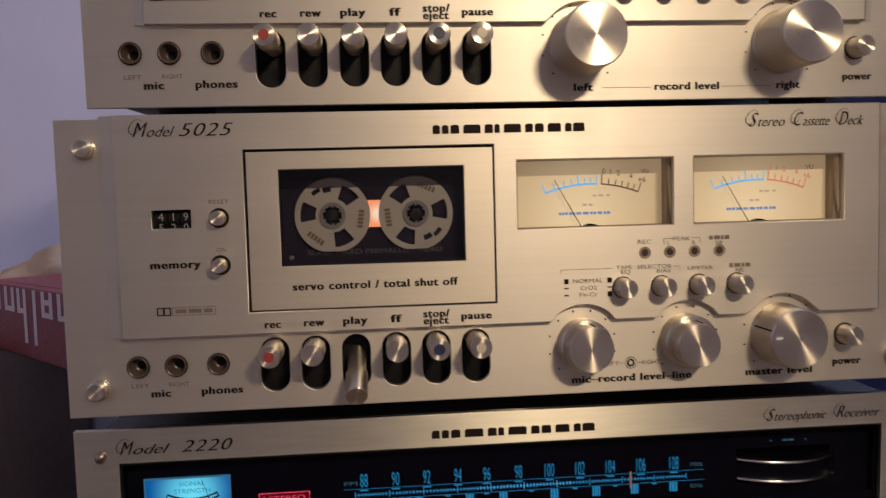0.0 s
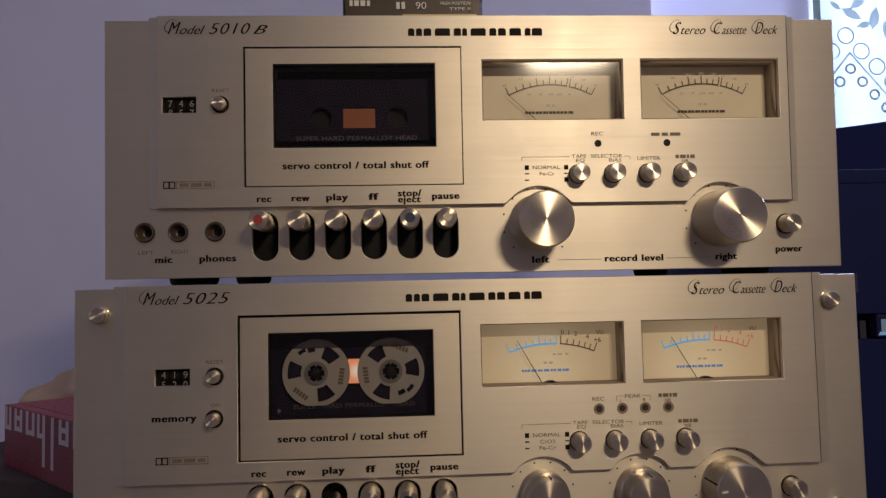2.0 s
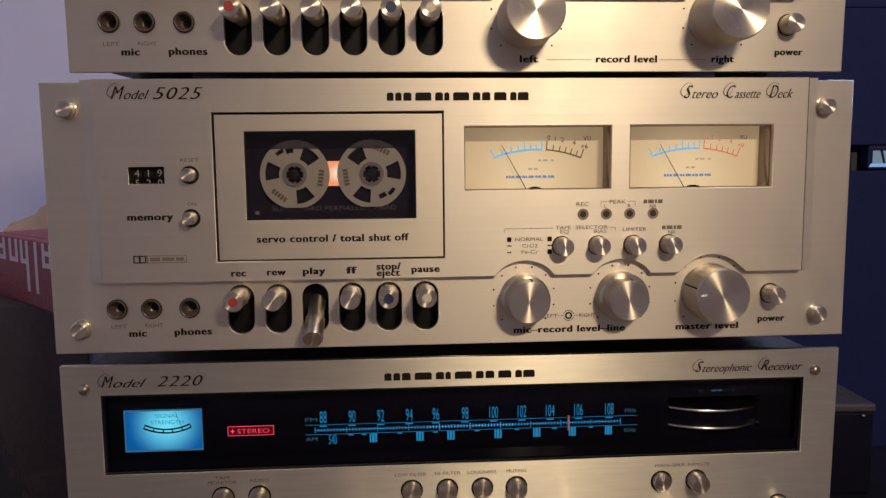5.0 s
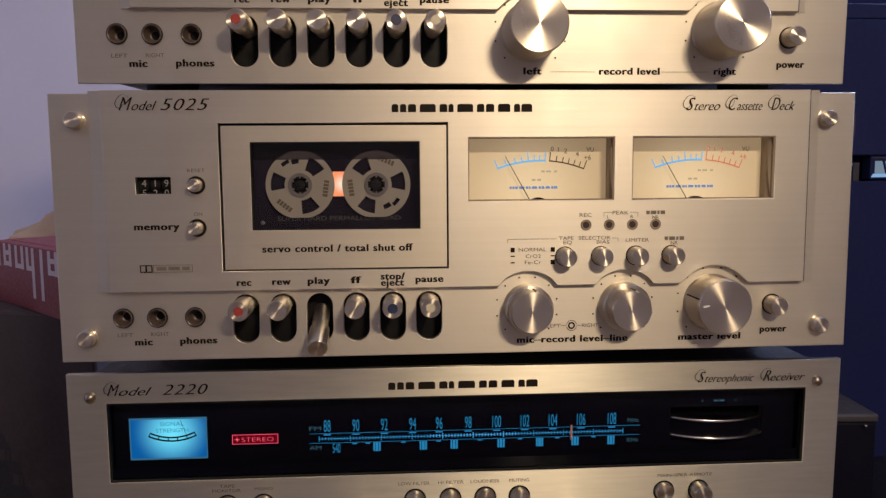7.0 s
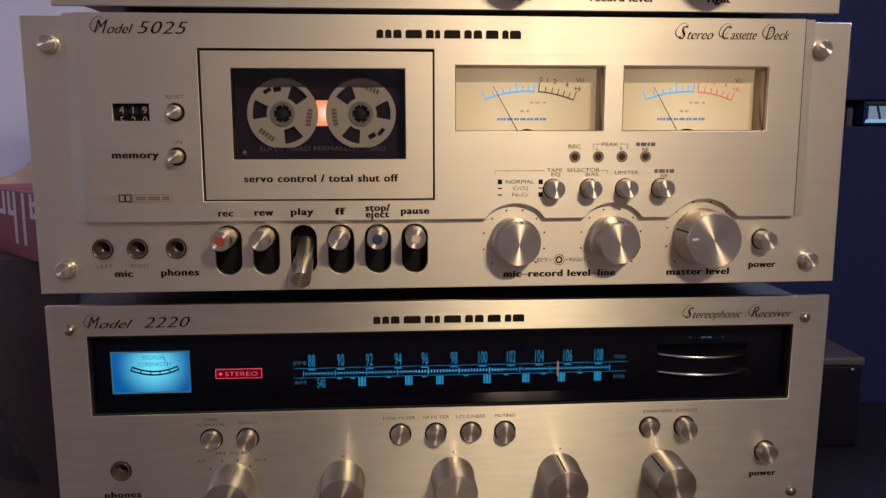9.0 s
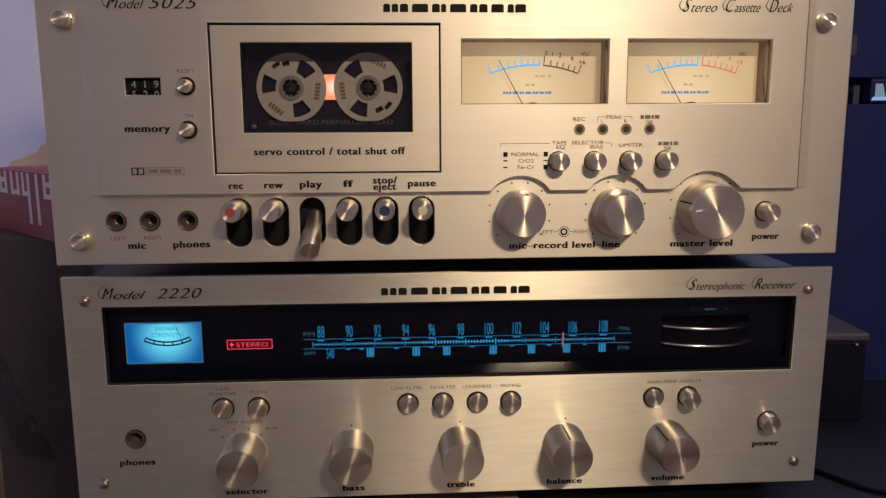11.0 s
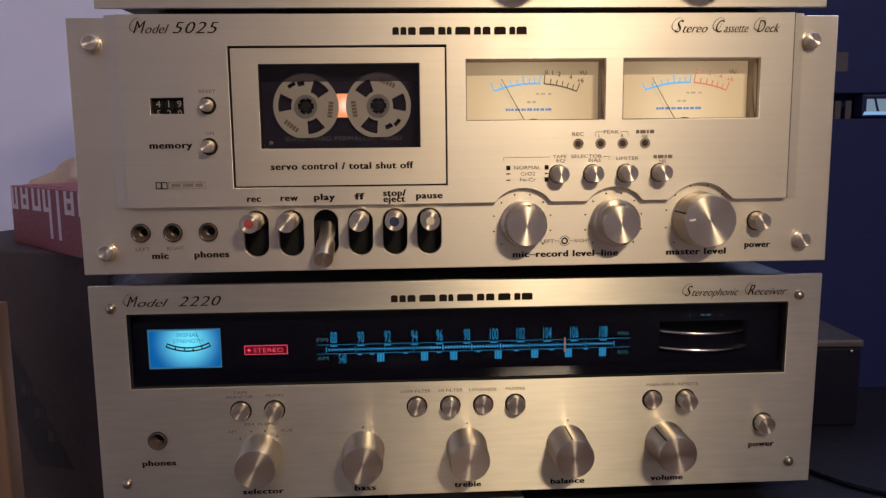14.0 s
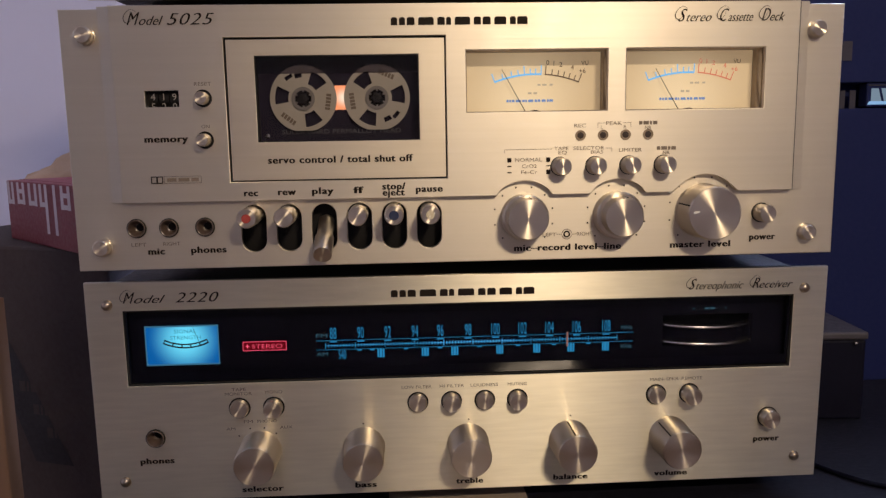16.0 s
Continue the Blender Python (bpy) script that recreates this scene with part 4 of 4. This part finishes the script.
    push_button(unit, 0.1780, 0.0378, 0.0055, 0.006, hole=0.0058)
    for s, x, w, z in (("TAPE", -0.1289, 0.0080, 0.0640), ("MONITOR", -0.1292, 0.0150, 0.0615), ("MONO", -0.1096, 0.0096, 0.0620), ("LOW FILTER", -0.0291, 0.0170, 0.0622), ("HI FILTER", -0.0089, 0.0140, 0.0622),
                       ("LOUDNESS", 0.0097, 0.0158, 0.0622), ("MUTING", 0.0287, 0.0110, 0.0622), ("MAIN–SPKR–REMOTE", 0.1219, 0.0310, 0.0622)):
        written(s, x, z, 0.0026, w, yp, unit, INK_FAINT)
    # knobs
    kz = 0.0283
    for x, p in ((-0.1185, None), (-0.0596, None), (0.0002, None), (0.0595, -8), (0.1188, -38)):
        turned_knob(unit, x, kz, 0.0116, 0.022, p)
    part("dial_dots", shapes([circle(x, z, 0.0005, 8) for x, z in ((-0.1300, 0.0375), (-0.1237, 0.0417), (-0.1158, 0.0418), (-0.1092, 0.0383), (-0.0599, 0.0423), (0.0005, 0.0427), (0.0600, 0.0428))], yp), INK, unit)
    for s, x, z, w in (("AM", -0.1345, 0.0410, 0.005), ("FM", -0.1245, 0.0450, 0.005), ("PHONO", -0.1140, 0.0450, 0.011), ("AUX", -0.1035, 0.0410, 0.007)):
        written(s, x, z, 0.0025, w, yp, unit, INK_FAINT)
    for s, x, w in (("selector", -0.1182, 0.0235), ("bass", -0.0593, 0.0125), ("treble", 0.0009, 0.0160), ("balance", 0.0605, 0.0205), ("volume", 0.1206, 0.0200)):
        written(s, x, 0.0036, 0.0046, w, yp, unit, INK, 0, 0.010, stress=0.085, spread=1.12)
    jack(unit, -0.1764, 0.0378, 0.0049)
    written("phones", -0.1763, 0.0228, 0.0048, 0.0190, yp, unit, INK, 0, 0.010, stress=0.085, spread=1.12)
    written("power", 0.1778, 0.0229, 0.0048, 0.0158, yp, unit, INK, 0, 0.010, stress=0.085, spread=1.12)
    return unit


METER_INK = glow("meter_ink", (0.05, 0.34, 0.52), 0.6)
DIAL_DIM = glow("dial_dim", (0.10, 0.28, 0.40), 0.28)
receiver(Matrix.Translation((0.0009, 0.0044, LIFT - 0.0699)) @ pose(0, 0, 0, 0.85, 0.26, 0.49) @ pose(0, 0, -0.0656))


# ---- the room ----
# the lilac cast of the window daylight is mixed into this plaster colour
WALL = paint("lilac_tinted_plaster", (0.78, 0.75, 0.86), (0.84, 0.81, 0.92), 0.85, 3.0, 0.06)
CEIL = paint("ceiling_paint", (0.70, 0.68, 0.65), (0.75, 0.73, 0.70), 0.9, 3.0, 0.2)
BOARDS = paint("floor_boards", (0.16, 0.09, 0.05), (0.22, 0.13, 0.07), 0.5, 4.0, 0.2, scale=(1, 8, 1))
DARK_WOOD = paint("dark_stained_wood", (0.007, 0.007, 0.012), (0.012, 0.011, 0.018), 0.5, 3.0, 0.2, scale=(1, 6, 12), spec=0.3)
PALE_WOOD = paint("brown_wood", (0.20, 0.115, 0.07), (0.27, 0.16, 0.10), 0.6, 4.0, 0.2, scale=(12, 6, 1))
# unseen walls: both tones chosen for their bounce and reflection in the aluminium
ROOM_WALL = paint("beige_wallpaper", (0.47, 0.35, 0.26), (0.53, 0.40, 0.30), 0.85, 5.0, 0.2)
PALE_WALL = paint("pale_bounce_wall", (0.78, 0.69, 0.62), (0.84, 0.75, 0.68), 0.85, 3.0, 0.25)
WHITE_TRIM = paint("white_gloss_paint", (0.74, 0.74, 0.76), (0.80, 0.80, 0.82), 0.35, 5.0, 0.1)
LACE = cloth("lace_net", (0.47, 0.52, 0.50))
LACE_THICK = cloth("lace_embroidery", (0.40, 0.45, 0.43))
NAVY = paint("navy_lacquer", (0.0098, 0.0155, 0.076), (0.0130, 0.0205, 0.098), 0.7, 3.0, 0.1, spec=0.2)
RED_CARD = paint("red_card", (0.155, 0.007, 0.014), (0.185, 0.010, 0.019), 0.5, 12.0, 0.1)
WHITE_PRINT = paint("white_print", (0.50, 0.42, 0.45), (0.56, 0.47, 0.50), 0.5, 12.0, 0.0)
BROWN_CARD = paint("brown_card", (0.046, 0.032, 0.033), (0.062, 0.044, 0.044), 0.8, 9.0, 0.3)
NAVY_PRINT = paint("navy_print", (0.010, 0.008, 0.012), (0.015, 0.012, 0.017), 0.6, 12.0, 0.0)
TAN = paint("tan_paper", (0.50, 0.33, 0.20), (0.58, 0.40, 0.26), 0.8, 14.0, 0.4)
PALE_CARD = paint("pale_card", (0.33, 0.27, 0.22), (0.39, 0.32, 0.26), 0.7, 14.0, 0.2)
NICHE_GLOW = glow("niche_glow", (0.34, 0.62, 1.0), 0.6)
NICHE_GLOW_DIM = glow("niche_glow_dim", (0.30, 0.42, 0.55), 0.48)
LABEL_PAPER = paint("label_paper", (0.040, 0.038, 0.060), (0.052, 0.050, 0.075), 0.7, 30.0, 0.1)
GREY_PLASTIC = paint("grey_plastic", (0.006, 0.006, 0.015), (0.009, 0.009, 0.020), 0.5, 14.0, 0.2, spec=0.12)
LID_GREY = paint("lid_grey", (0.055, 0.050, 0.062), (0.075, 0.069, 0.082), 0.5, 14.0, 0.2)
SLEEVE = paint("cassette_inlay", (0.045, 0.028, 0.016), (0.07, 0.045, 0.026), 0.4, 40.0, 0.1)
GOLD = paint("gold_print", (0.60, 0.45, 0.20), (0.70, 0.54, 0.26), 0.35, 40.0, 0.0)


def fixed(name, bm, material, label, category, m=None):
    ob = part(name, bm, material, None)
    if m is not None:
        ob.matrix_basis = m
    return tagged(ob, label, category, "", "structure")


X0, X1, Y0, Y1, ZC = -1.7, 2.3, -2.4, 1.0, 2.5
fixed("floor", box(X0 - 0.1, X1 + 0.1, Y0 - 0.1, Y1 + 0.3, -0.1, 0.0), BOARDS, "brown wooden board floor", "floor")
fixed("ceiling", box(X0 - 0.1, X1 + 0.1, Y0 - 0.1, Y1 + 0.3, ZC, ZC + 0.1), CEIL, "plain white ceiling", "ceiling")
# out of view, paler than the others to brighten the left by bounce
fixed("wall_west", box(X0 - 0.1, X0, Y0, Y1, 0, ZC), PALE_WALL, "unseen pale wall bouncing window light onto the left side", "wall")
fixed("wall_east", box(X1, X1 + 0.1, Y0, Y1, 0, ZC), ROOM_WALL, "plain beige papered wall", "wall")
fixed("wall_south", box(X0, X1, Y0 - 0.1, Y0, 0, ZC), ROOM_WALL, "plain beige papered wall", "wall")
WX0, WX1, WZ0, WZ1 = 0.76, 1.95, LIFT + 0.22, LIFT + 1.32
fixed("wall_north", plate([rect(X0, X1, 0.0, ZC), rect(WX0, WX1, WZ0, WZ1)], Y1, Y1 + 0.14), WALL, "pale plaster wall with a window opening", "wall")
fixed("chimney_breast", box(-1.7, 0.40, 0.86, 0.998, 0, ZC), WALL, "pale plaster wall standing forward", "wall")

window = thing("window_1", pose(0, 0, 0), "white framed window behind a lace curtain", "window", kind="structure")
for x0, x1, z0, z1 in ((WX0, WX1, WZ0, WZ0 + 0.05), (WX0, WX1, WZ1 - 0.05, WZ1), (WX0, WX0 + 0.05, WZ0 + 0.05, WZ1 - 0.05), (WX1 - 0.05, WX1, WZ0 + 0.05, WZ1 - 0.05)):
    part("window_frame", box(x0, x1, Y1 + 0.07, Y1 + 0.12, z0, z1, 0.003), WHITE_TRIM, window)
wp = part("window_pane", box(WX0 + 0.05, WX1 - 0.05, Y1 + 0.09, Y1 + 0.094, WZ0 + 0.05, WZ1 - 0.05), GLASS, window)
wp.visible_shadow = False

# lace curtain: gathered net with embroidered rings and leaves
curtain = thing("lace_curtain", pose(0, Y1 - 0.022, 0), "white lace curtain with rings and leaves, backlit", "curtain")
bm = bmesh.new()
nx, nz = 120, 24
cz0, cz1 = WZ0 - 0.15, WZ1 + 0.10
cx0, cx1 = WX0 + 0.012, WX1 + 0.1
grid = [[bm.verts.new((cx0 + (cx1 - cx0) * i / nx, 0.004 * math.sin(i * 0.55) + 0.003 * math.sin(i * 0.23 + j * 0.2), cz0 + (cz1 - cz0) * j / nz)) for i in range(nx + 1)] for j in range(nz + 1)]
for j in range(nz):
    for i in range(nx):
        f = bm.faces.new((grid[j][i], grid[j][i + 1], grid[j + 1][i + 1], grid[j + 1][i]))
        f.smooth = True
part("net", bm, LACE, curtain, "white net cloth")


def ring_shape(cx, cz, r, w):
    return plate([circle(cx, cz, r, 20), circle(cx, cz, r - w, 20)], -0.0095, -0.0085)


for k in range(3):
    ox, oz = 0.818 + 0.36 * k, LIFT + 0.543
    for i in range(-4, 5):
        part("embroidered_ring", ring_shape(ox + 0.022 * i, oz - 0.025 * abs(i), 0.0105, 0.0035), LACE_THICK, curtain)
    for i in range(-3, 4):
        part("scallop", ring_shape(ox - 0.006 + 0.029 * i, oz + 0.064 - 0.030 * abs(i), 0.0165, 0.0022), LACE_THICK, curtain)
    for s in (-1, 1):
        part("stripe", shapes([[(ox, oz + 0.034), (ox + s * 0.105, oz - 0.092), (ox + s * 0.105, oz - 0.098), (ox, oz + 0.028)]], -0.009), LACE_THICK, curtain)
rng = random.Random(4)
for i in range(40):
    lx, lz = cx0 + 0.02 + rng.random() * 1.1, LIFT + 0.60 + rng.random() * 0.65
    a, l = rng.random() * 6.28, 0.018 + rng.random() * 0.02
    if i < 7:
        lx, lz = (0.795, 0.825, 0.850, 0.870, 0.805, 0.895, 0.840)[i], LIFT + (0.665, 0.650, 0.628, 0.640, 0.690, 0.622, 0.672)[i]
    leaf = [(lx + math.cos(a) * l * u - math.sin(a) * l * v, lz + math.sin(a) * l * u + math.cos(a) * l * v) for u, v in ((-0.6, 0), (-0.2, 0.26), (0.2, 0.24), (0.7, 0), (0.2, -0.24), (-0.2, -0.26))]
    part("embroidered_leaf", shapes([leaf], -0.009), LACE_THICK, curtain)

# ---- furniture round the stack ----
TOP = LIFT - 0.1355 - 0.0121
sideboard = thing("sideboard", pose(0, 0.15, 0), "dark stained wooden sideboard under the hi-fi stack", "sideboard")
part("top_board", box(-0.225, 0.80, -0.19, 0.60, TOP - 0.03, TOP, 0.003), DARK_WOOD, sideboard)
part("body", box(-0.215, 0.78, -0.15, 0.58, 0.06, TOP - 0.03), DARK_WOOD, sideboard)
for i in range(2):
    dx = -0.215 + 0.4975 * i
    d = part("door", box(dx + 0.004, dx + 0.4935, -0.170, -0.150, 0.08, TOP - 0.04, 0.002), DARK_WOOD, sideboard)
    part("knob", lathe([(0, -0.026), (0.010, -0.026), (0.012, -0.020), (0.006, -0.012), (0.006, 0.0)], 20), STEEL, d, at=(dx + 0.44, -0.170, 0.40))
part("plinth", box(-0.20, 0.76, -0.12, 0.55, 0.0, 0.06), DARK_WOOD, sideboard)
LOW = LIFT - 0.33
chest = thing("chest", pose(-0.46, 0.46, 0), "dark wooden chest beside the sideboard", "chest")
part("body", box(-0.20, 0.22, -0.17, 0.26, 0.0, LOW - 0.02), DARK_WOOD, chest)
part("lid", box(-0.21, 0.23, -0.18, 0.27, LOW - 0.0198, LOW, 0.003), DARK_WOOD, chest)

card = part("note_card", box(-0.0415, 0.0415, -0.105, 0.03, 0.0, 0.0006), PALE_CARD, None)
card.matrix_basis = pose(-0.0045, 0, TOP + 0.0005, 0, 0, 0.5)
tagged(card, "pale blank card lying half under the receiver", "card")

# brown carton with dark print, and the red box on it
carton = thing("cardboard_carton", pose(-0.415, 0.395, LOW, 0, 0, -20), "worn dark brown cardboard carton with navy print", "carton")
ch = LIFT - 0.0255 - LOW
part("body", box(-0.12, 0.15, -0.075, 0.14, 0.0, ch, 0.003), BROWN_CARD, carton)
part("flap", box(-0.12, 0.015, -0.079, -0.0765, ch - 0.05, ch - 0.002, 0.0008), BROWN_CARD, carton, turn=(0, 0, 0))
part("printed_band", shapes([[(-0.012, ch - 0.055), (0.012, ch - 0.055), (0.095, ch - 0.21), (0.050, ch - 0.21)]], -0.0757), NAVY_PRINT, carton)
for i in range(3):
    bars(carton, 0.050 + 0.014 * i, ch - 0.135 - 0.022 * i, 0.022, 0.010, -0.0759, BROWN_CARD, (3, -1, 1, -1, 4), "printed_mark")

box_yaw = math.degrees(math.atan2(0.25 - 0.372, -0.315 + 0.429))
red_box = thing("red_box", pose(-0.429, 0.372, LIFT - 0.0254, 0, 0, box_yaw), "red cardboard box with white printed strokes", "box")
part("body", box(0.0, 0.255, 0.0, 0.085, 0.0, 0.0585, 0.0012), RED_CARD, red_box)
strokes = []
for x0, h in ((0.003, 0.022), (0.0145, 0.022), (0.030, 0.021), (0.0450, 0.021), (0.0615, 0.021), (0.0775, 0.021), (0.0905, 0.021),
              (0.1040, 0.045), (0.1245, 0.045), (0.1425, 0.021), (0.1580, 0.021), (0.1740, 0.021), (0.1890, 0.021), (0.2050, 0.021), (0.2200, 0.021)):
    strokes.append(rect(x0, x0 + 0.0066, 0.0575 - h, 0.0575))
for x0, x1, z in ((0.0097, 0.0144, 0.0358), (0.0367, 0.0449, 0.0368), (0.0682, 0.0774, 0.0368), (0.0972, 0.1039, 0.0368), (0.1492, 0.1579, 0.0368), (0.1807, 0.1889, 0.0368),
                  (0.2117, 0.2199, 0.0368), (0.0367, 0.0449, 0.0470), (0.1492, 0.1579, 0.0470)):
    strokes.append(rect(x0, x1, z, z + 0.0042))
for loop in strokes:
    part("white_stroke", shapes([loop], -0.0003), WHITE_PRINT, red_box)
part("white_top_band", box(0.001, 0.254, 0.012, 0.084, 0.0586, 0.0589), RED_CARD, red_box)

pouch = bmesh.new()
bmesh.ops.create_icosphere(pouch, subdivisions=4, radius=1.0)
for v in pouch.verts:
    n = noise.noise(v.co * 2.3) * 0.22 + noise.noise(v.co * 6.0) * 0.07
    v.co = Vector((v.co.x * 0.085 * (1 + n), v.co.y * 0.055 * (1 + n), max(-0.030, v.co.z * 0.050 * (1 + n))))
    v.co.z += 0.030
for f in pouch.faces:
    f.smooth = True
pouch = part("paper_pouch", pouch, TAN, None)
pouch.matrix_basis = pose(-0.385, 0.480, LIFT - 0.0245)
tagged(pouch, "crumpled tan paper pouch behind the red box", "paper pouch")

board = part("upright_board", box(-0.060, 0.0, 0.0, 0.022, 0.0, LIFT - 0.060, 0.0015), PALE_WOOD, None)
board.matrix_basis = pose(-0.3745, 0.22, 0.0)
tagged(board, "brown wooden board standing upright", "board")

# dark cabinet to the right with a label and a small box with a glowing front
cabinet = thing("dark_cabinet", pose(0.30, 0.205, 0, 0, 0, 0), "tall dark navy lacquered cabinet with an open niche", "cabinet")
part("front", plate([rect(-0.035, 0.55, TOP, LIFT + 0.215), rect(0.020, 0.150, LIFT + 0.086, LIFT + 0.107)], 0.0, 0.012, 0.001), NAVY, cabinet)
part("niche", plate([rect(0.015, 0.155, LIFT + 0.082, LIFT + 0.111), rect(0.020, 0.150, LIFT + 0.086, LIFT + 0.107)], 0.012, 0.020), NAVY, cabinet)
part("niche_back", box(0.015, 0.155, 0.020, 0.023, LIFT + 0.082, LIFT + 0.111), NAVY, cabinet)
part("side", box(-0.035, -0.023, 0.012, 0.26, TOP, LIFT + 0.215), NAVY, cabinet)
part("back", box(-0.023, 0.55, 0.25, 0.26, TOP, LIFT + 0.215), NAVY, cabinet)
part("top", box(-0.035, 0.55, 0.0, 0.26, LIFT + 0.2152, LIFT + 0.227, 0.001), NAVY, cabinet)
part("paper_label", plate([rect(0.0245, 0.0355, LIFT + 0.1245, LIFT + 0.1400)], -0.0008, -0.0002), LABEL_PAPER, cabinet, "small pale paper label")

screen = part("small_box", box(0.0, 0.075, 0.0, 0.012, 0.0, 0.0195, 0.001), NAVY, None)
screen.matrix_basis = pose(0.3520, 0.2075, LIFT + 0.0872)
tagged(screen, "small dark box with a pale blue glowing front", "gadget")
# pale blue emissive shapes on the front of the box
part("glowing_front", shapes([rect(0.0035, 0.0715, 0.0045, 0.0150)], -0.0004), NICHE_GLOW_DIM, screen, "pale blue glowing area")
part("bright_strip", shapes([[(0.0005, 0.0018), (0.0720, 0.0018), (0.0720, 0.0046), (0.0020, 0.0046)]], -0.0005), NICHE_GLOW, screen)
for x0, lean in ((0.0125, 0.003), (0.0310, -0.004), (0.0480, 0.003)):
    part("dark_bar", shapes([[(x0, 0.0046), (x0 + 0.0022, 0.0046), (x0 + 0.0022 - lean, 0.0150), (x0 - lean, 0.0150)]], -0.0006), NAVY, screen)
part("top_edge", shapes([rect(0.0010, 0.0740, 0.0172, 0.0180)], -0.0004), LABEL_PAPER, screen)
for x in (0.3318, 0.3410):
    tag = part("paper_tag", box(0.0, 0.0050, 0.0, 0.0008, 0.0, 0.0150), LABEL_PAPER, None)
    tag.matrix_basis = pose(x, 0.213, LIFT + 0.0861)
    tagged(tag, "small grey card standing in the cabinet niche", "card", "cards in the niche")

# sloping dark panel behind the cabinet, under the curtain
panel = part("folding_screen", box(0.0, 0.66, 0.0, 0.03, 0.0, LIFT + 0.32, 0.003), NAVY, None)
panel.matrix_basis = pose(0.445, 0.50, 0.0, 0, 0, -40)
tagged(panel, "dark navy folding screen standing below the window", "folding screen")

# grey plastic case beside the receiver
case = thing("plastic_case", pose(0.3085, 0.118, TOP, 0, 0, -4), "dark grey translucent plastic storage case beside the receiver", "case")
hc = 0.0676
part("body", box(-0.098, 0.0, 0.0, 0.165, 0.0, hc - 0.006, 0.002), GREY_PLASTIC, case)
part("lid", box(-0.099, 0.001, -0.001, 0.166, hc - 0.0058, hc, 0.0016), LID_GREY, case, "lid in a lighter grey than the body")
for x in (-0.062, -0.036, -0.009):
    part("catch", lathe([(0, -0.0022), (0.0011, -0.0018), (0.0014, 0.0)], 14), STEEL, case, at=(x, -0.001, hc - 0.008))

# black cable lying on the sideboard
path = bpy.data.curves.new("cable", 'CURVE')
path.dimensions, path.bevel_depth, path.bevel_resolution = '3D', 0.0015, 3
line = path.splines.new('BEZIER')
line.bezier_points.add(4)
for p, (x, y) in zip(line.bezier_points, ((0.205, 0.120), (0.232, 0.034), (0.262, 0.003), (0.330, -0.002), (0.420, 0.060))):
    p.co = (x, y, 0.0017)
    p.handle_left_type = p.handle_right_type = 'AUTO'
source = bpy.data.objects.new("cable", path)
scene.collection.objects.link(source)
bpy.context.view_layer.update()
cable_mesh = bpy.data.meshes.new_from_object(source.evaluated_get(bpy.context.evaluated_depsgraph_get()))
bpy.data.objects.remove(source)
cable = part("cable", cable_mesh, GLOSS_BLACK, None)
cable.matrix_basis = pose(0, 0, TOP)
tagged(cable, "thin glossy black cable lying on the sideboard", "cable")

# two cassettes in their cases on the upper deck
lower_case = part("cassette_box", box(-0.0385, 0.0385, 0.0, 0.064, 0.0, 0.0120, 0.0008), BLACK, None)
lower_case.matrix_basis = pose(-0.0300, 0.020, LIFT + 0.1404 + 0.1325, 1.43, 0, 1)
tagged(lower_case, "slim black cassette box under another cassette", "cassette box")
tape = thing("cassette_case", pose(-0.0300, 0.018, LIFT + 0.1404 + 0.1446, 1.43, 0, 0), "brown and gold cassette in a clear case on a deck", "cassette case")
part("inlay", box(-0.0385, 0.0385, 0.0008, 0.064, 0.0006, 0.0155, 0.0006), SLEEVE, tape)
clear_lid = part("clear_case", box(-0.0395, 0.0395, 0.0, 0.065, 0.0, 0.0162, 0.0008), GLASS, tape)
clear_lid.visible_shadow = False
part("gold_band", shapes([rect(-0.006, 0.0360, 0.0020, 0.0032)], -0.0003), GOLD, tape)
bars(tape, -0.0300, 0.0095, 0.0115, 0.0032, -0.0003, DIGIT, (2, -1, 3, -1, 3, -1, 2), "maker_mark")
written("90", 0.0045, 0.0062, 0.0058, 0.0060, -0.0003, tape, DIGIT)
bars(tape, -0.0070, 0.0082, 0.0050, 0.0040, -0.0003, DIGIT, (2, -1, 2), "type_mark")
written("HIGH POSITION", 0.0240, 0.0086, 0.0026, 0.0170, -0.0003, tape, DIGIT)
written("TYPE II", 0.0265, 0.0054, 0.0026, 0.0120, -0.0003, tape, DIGIT)
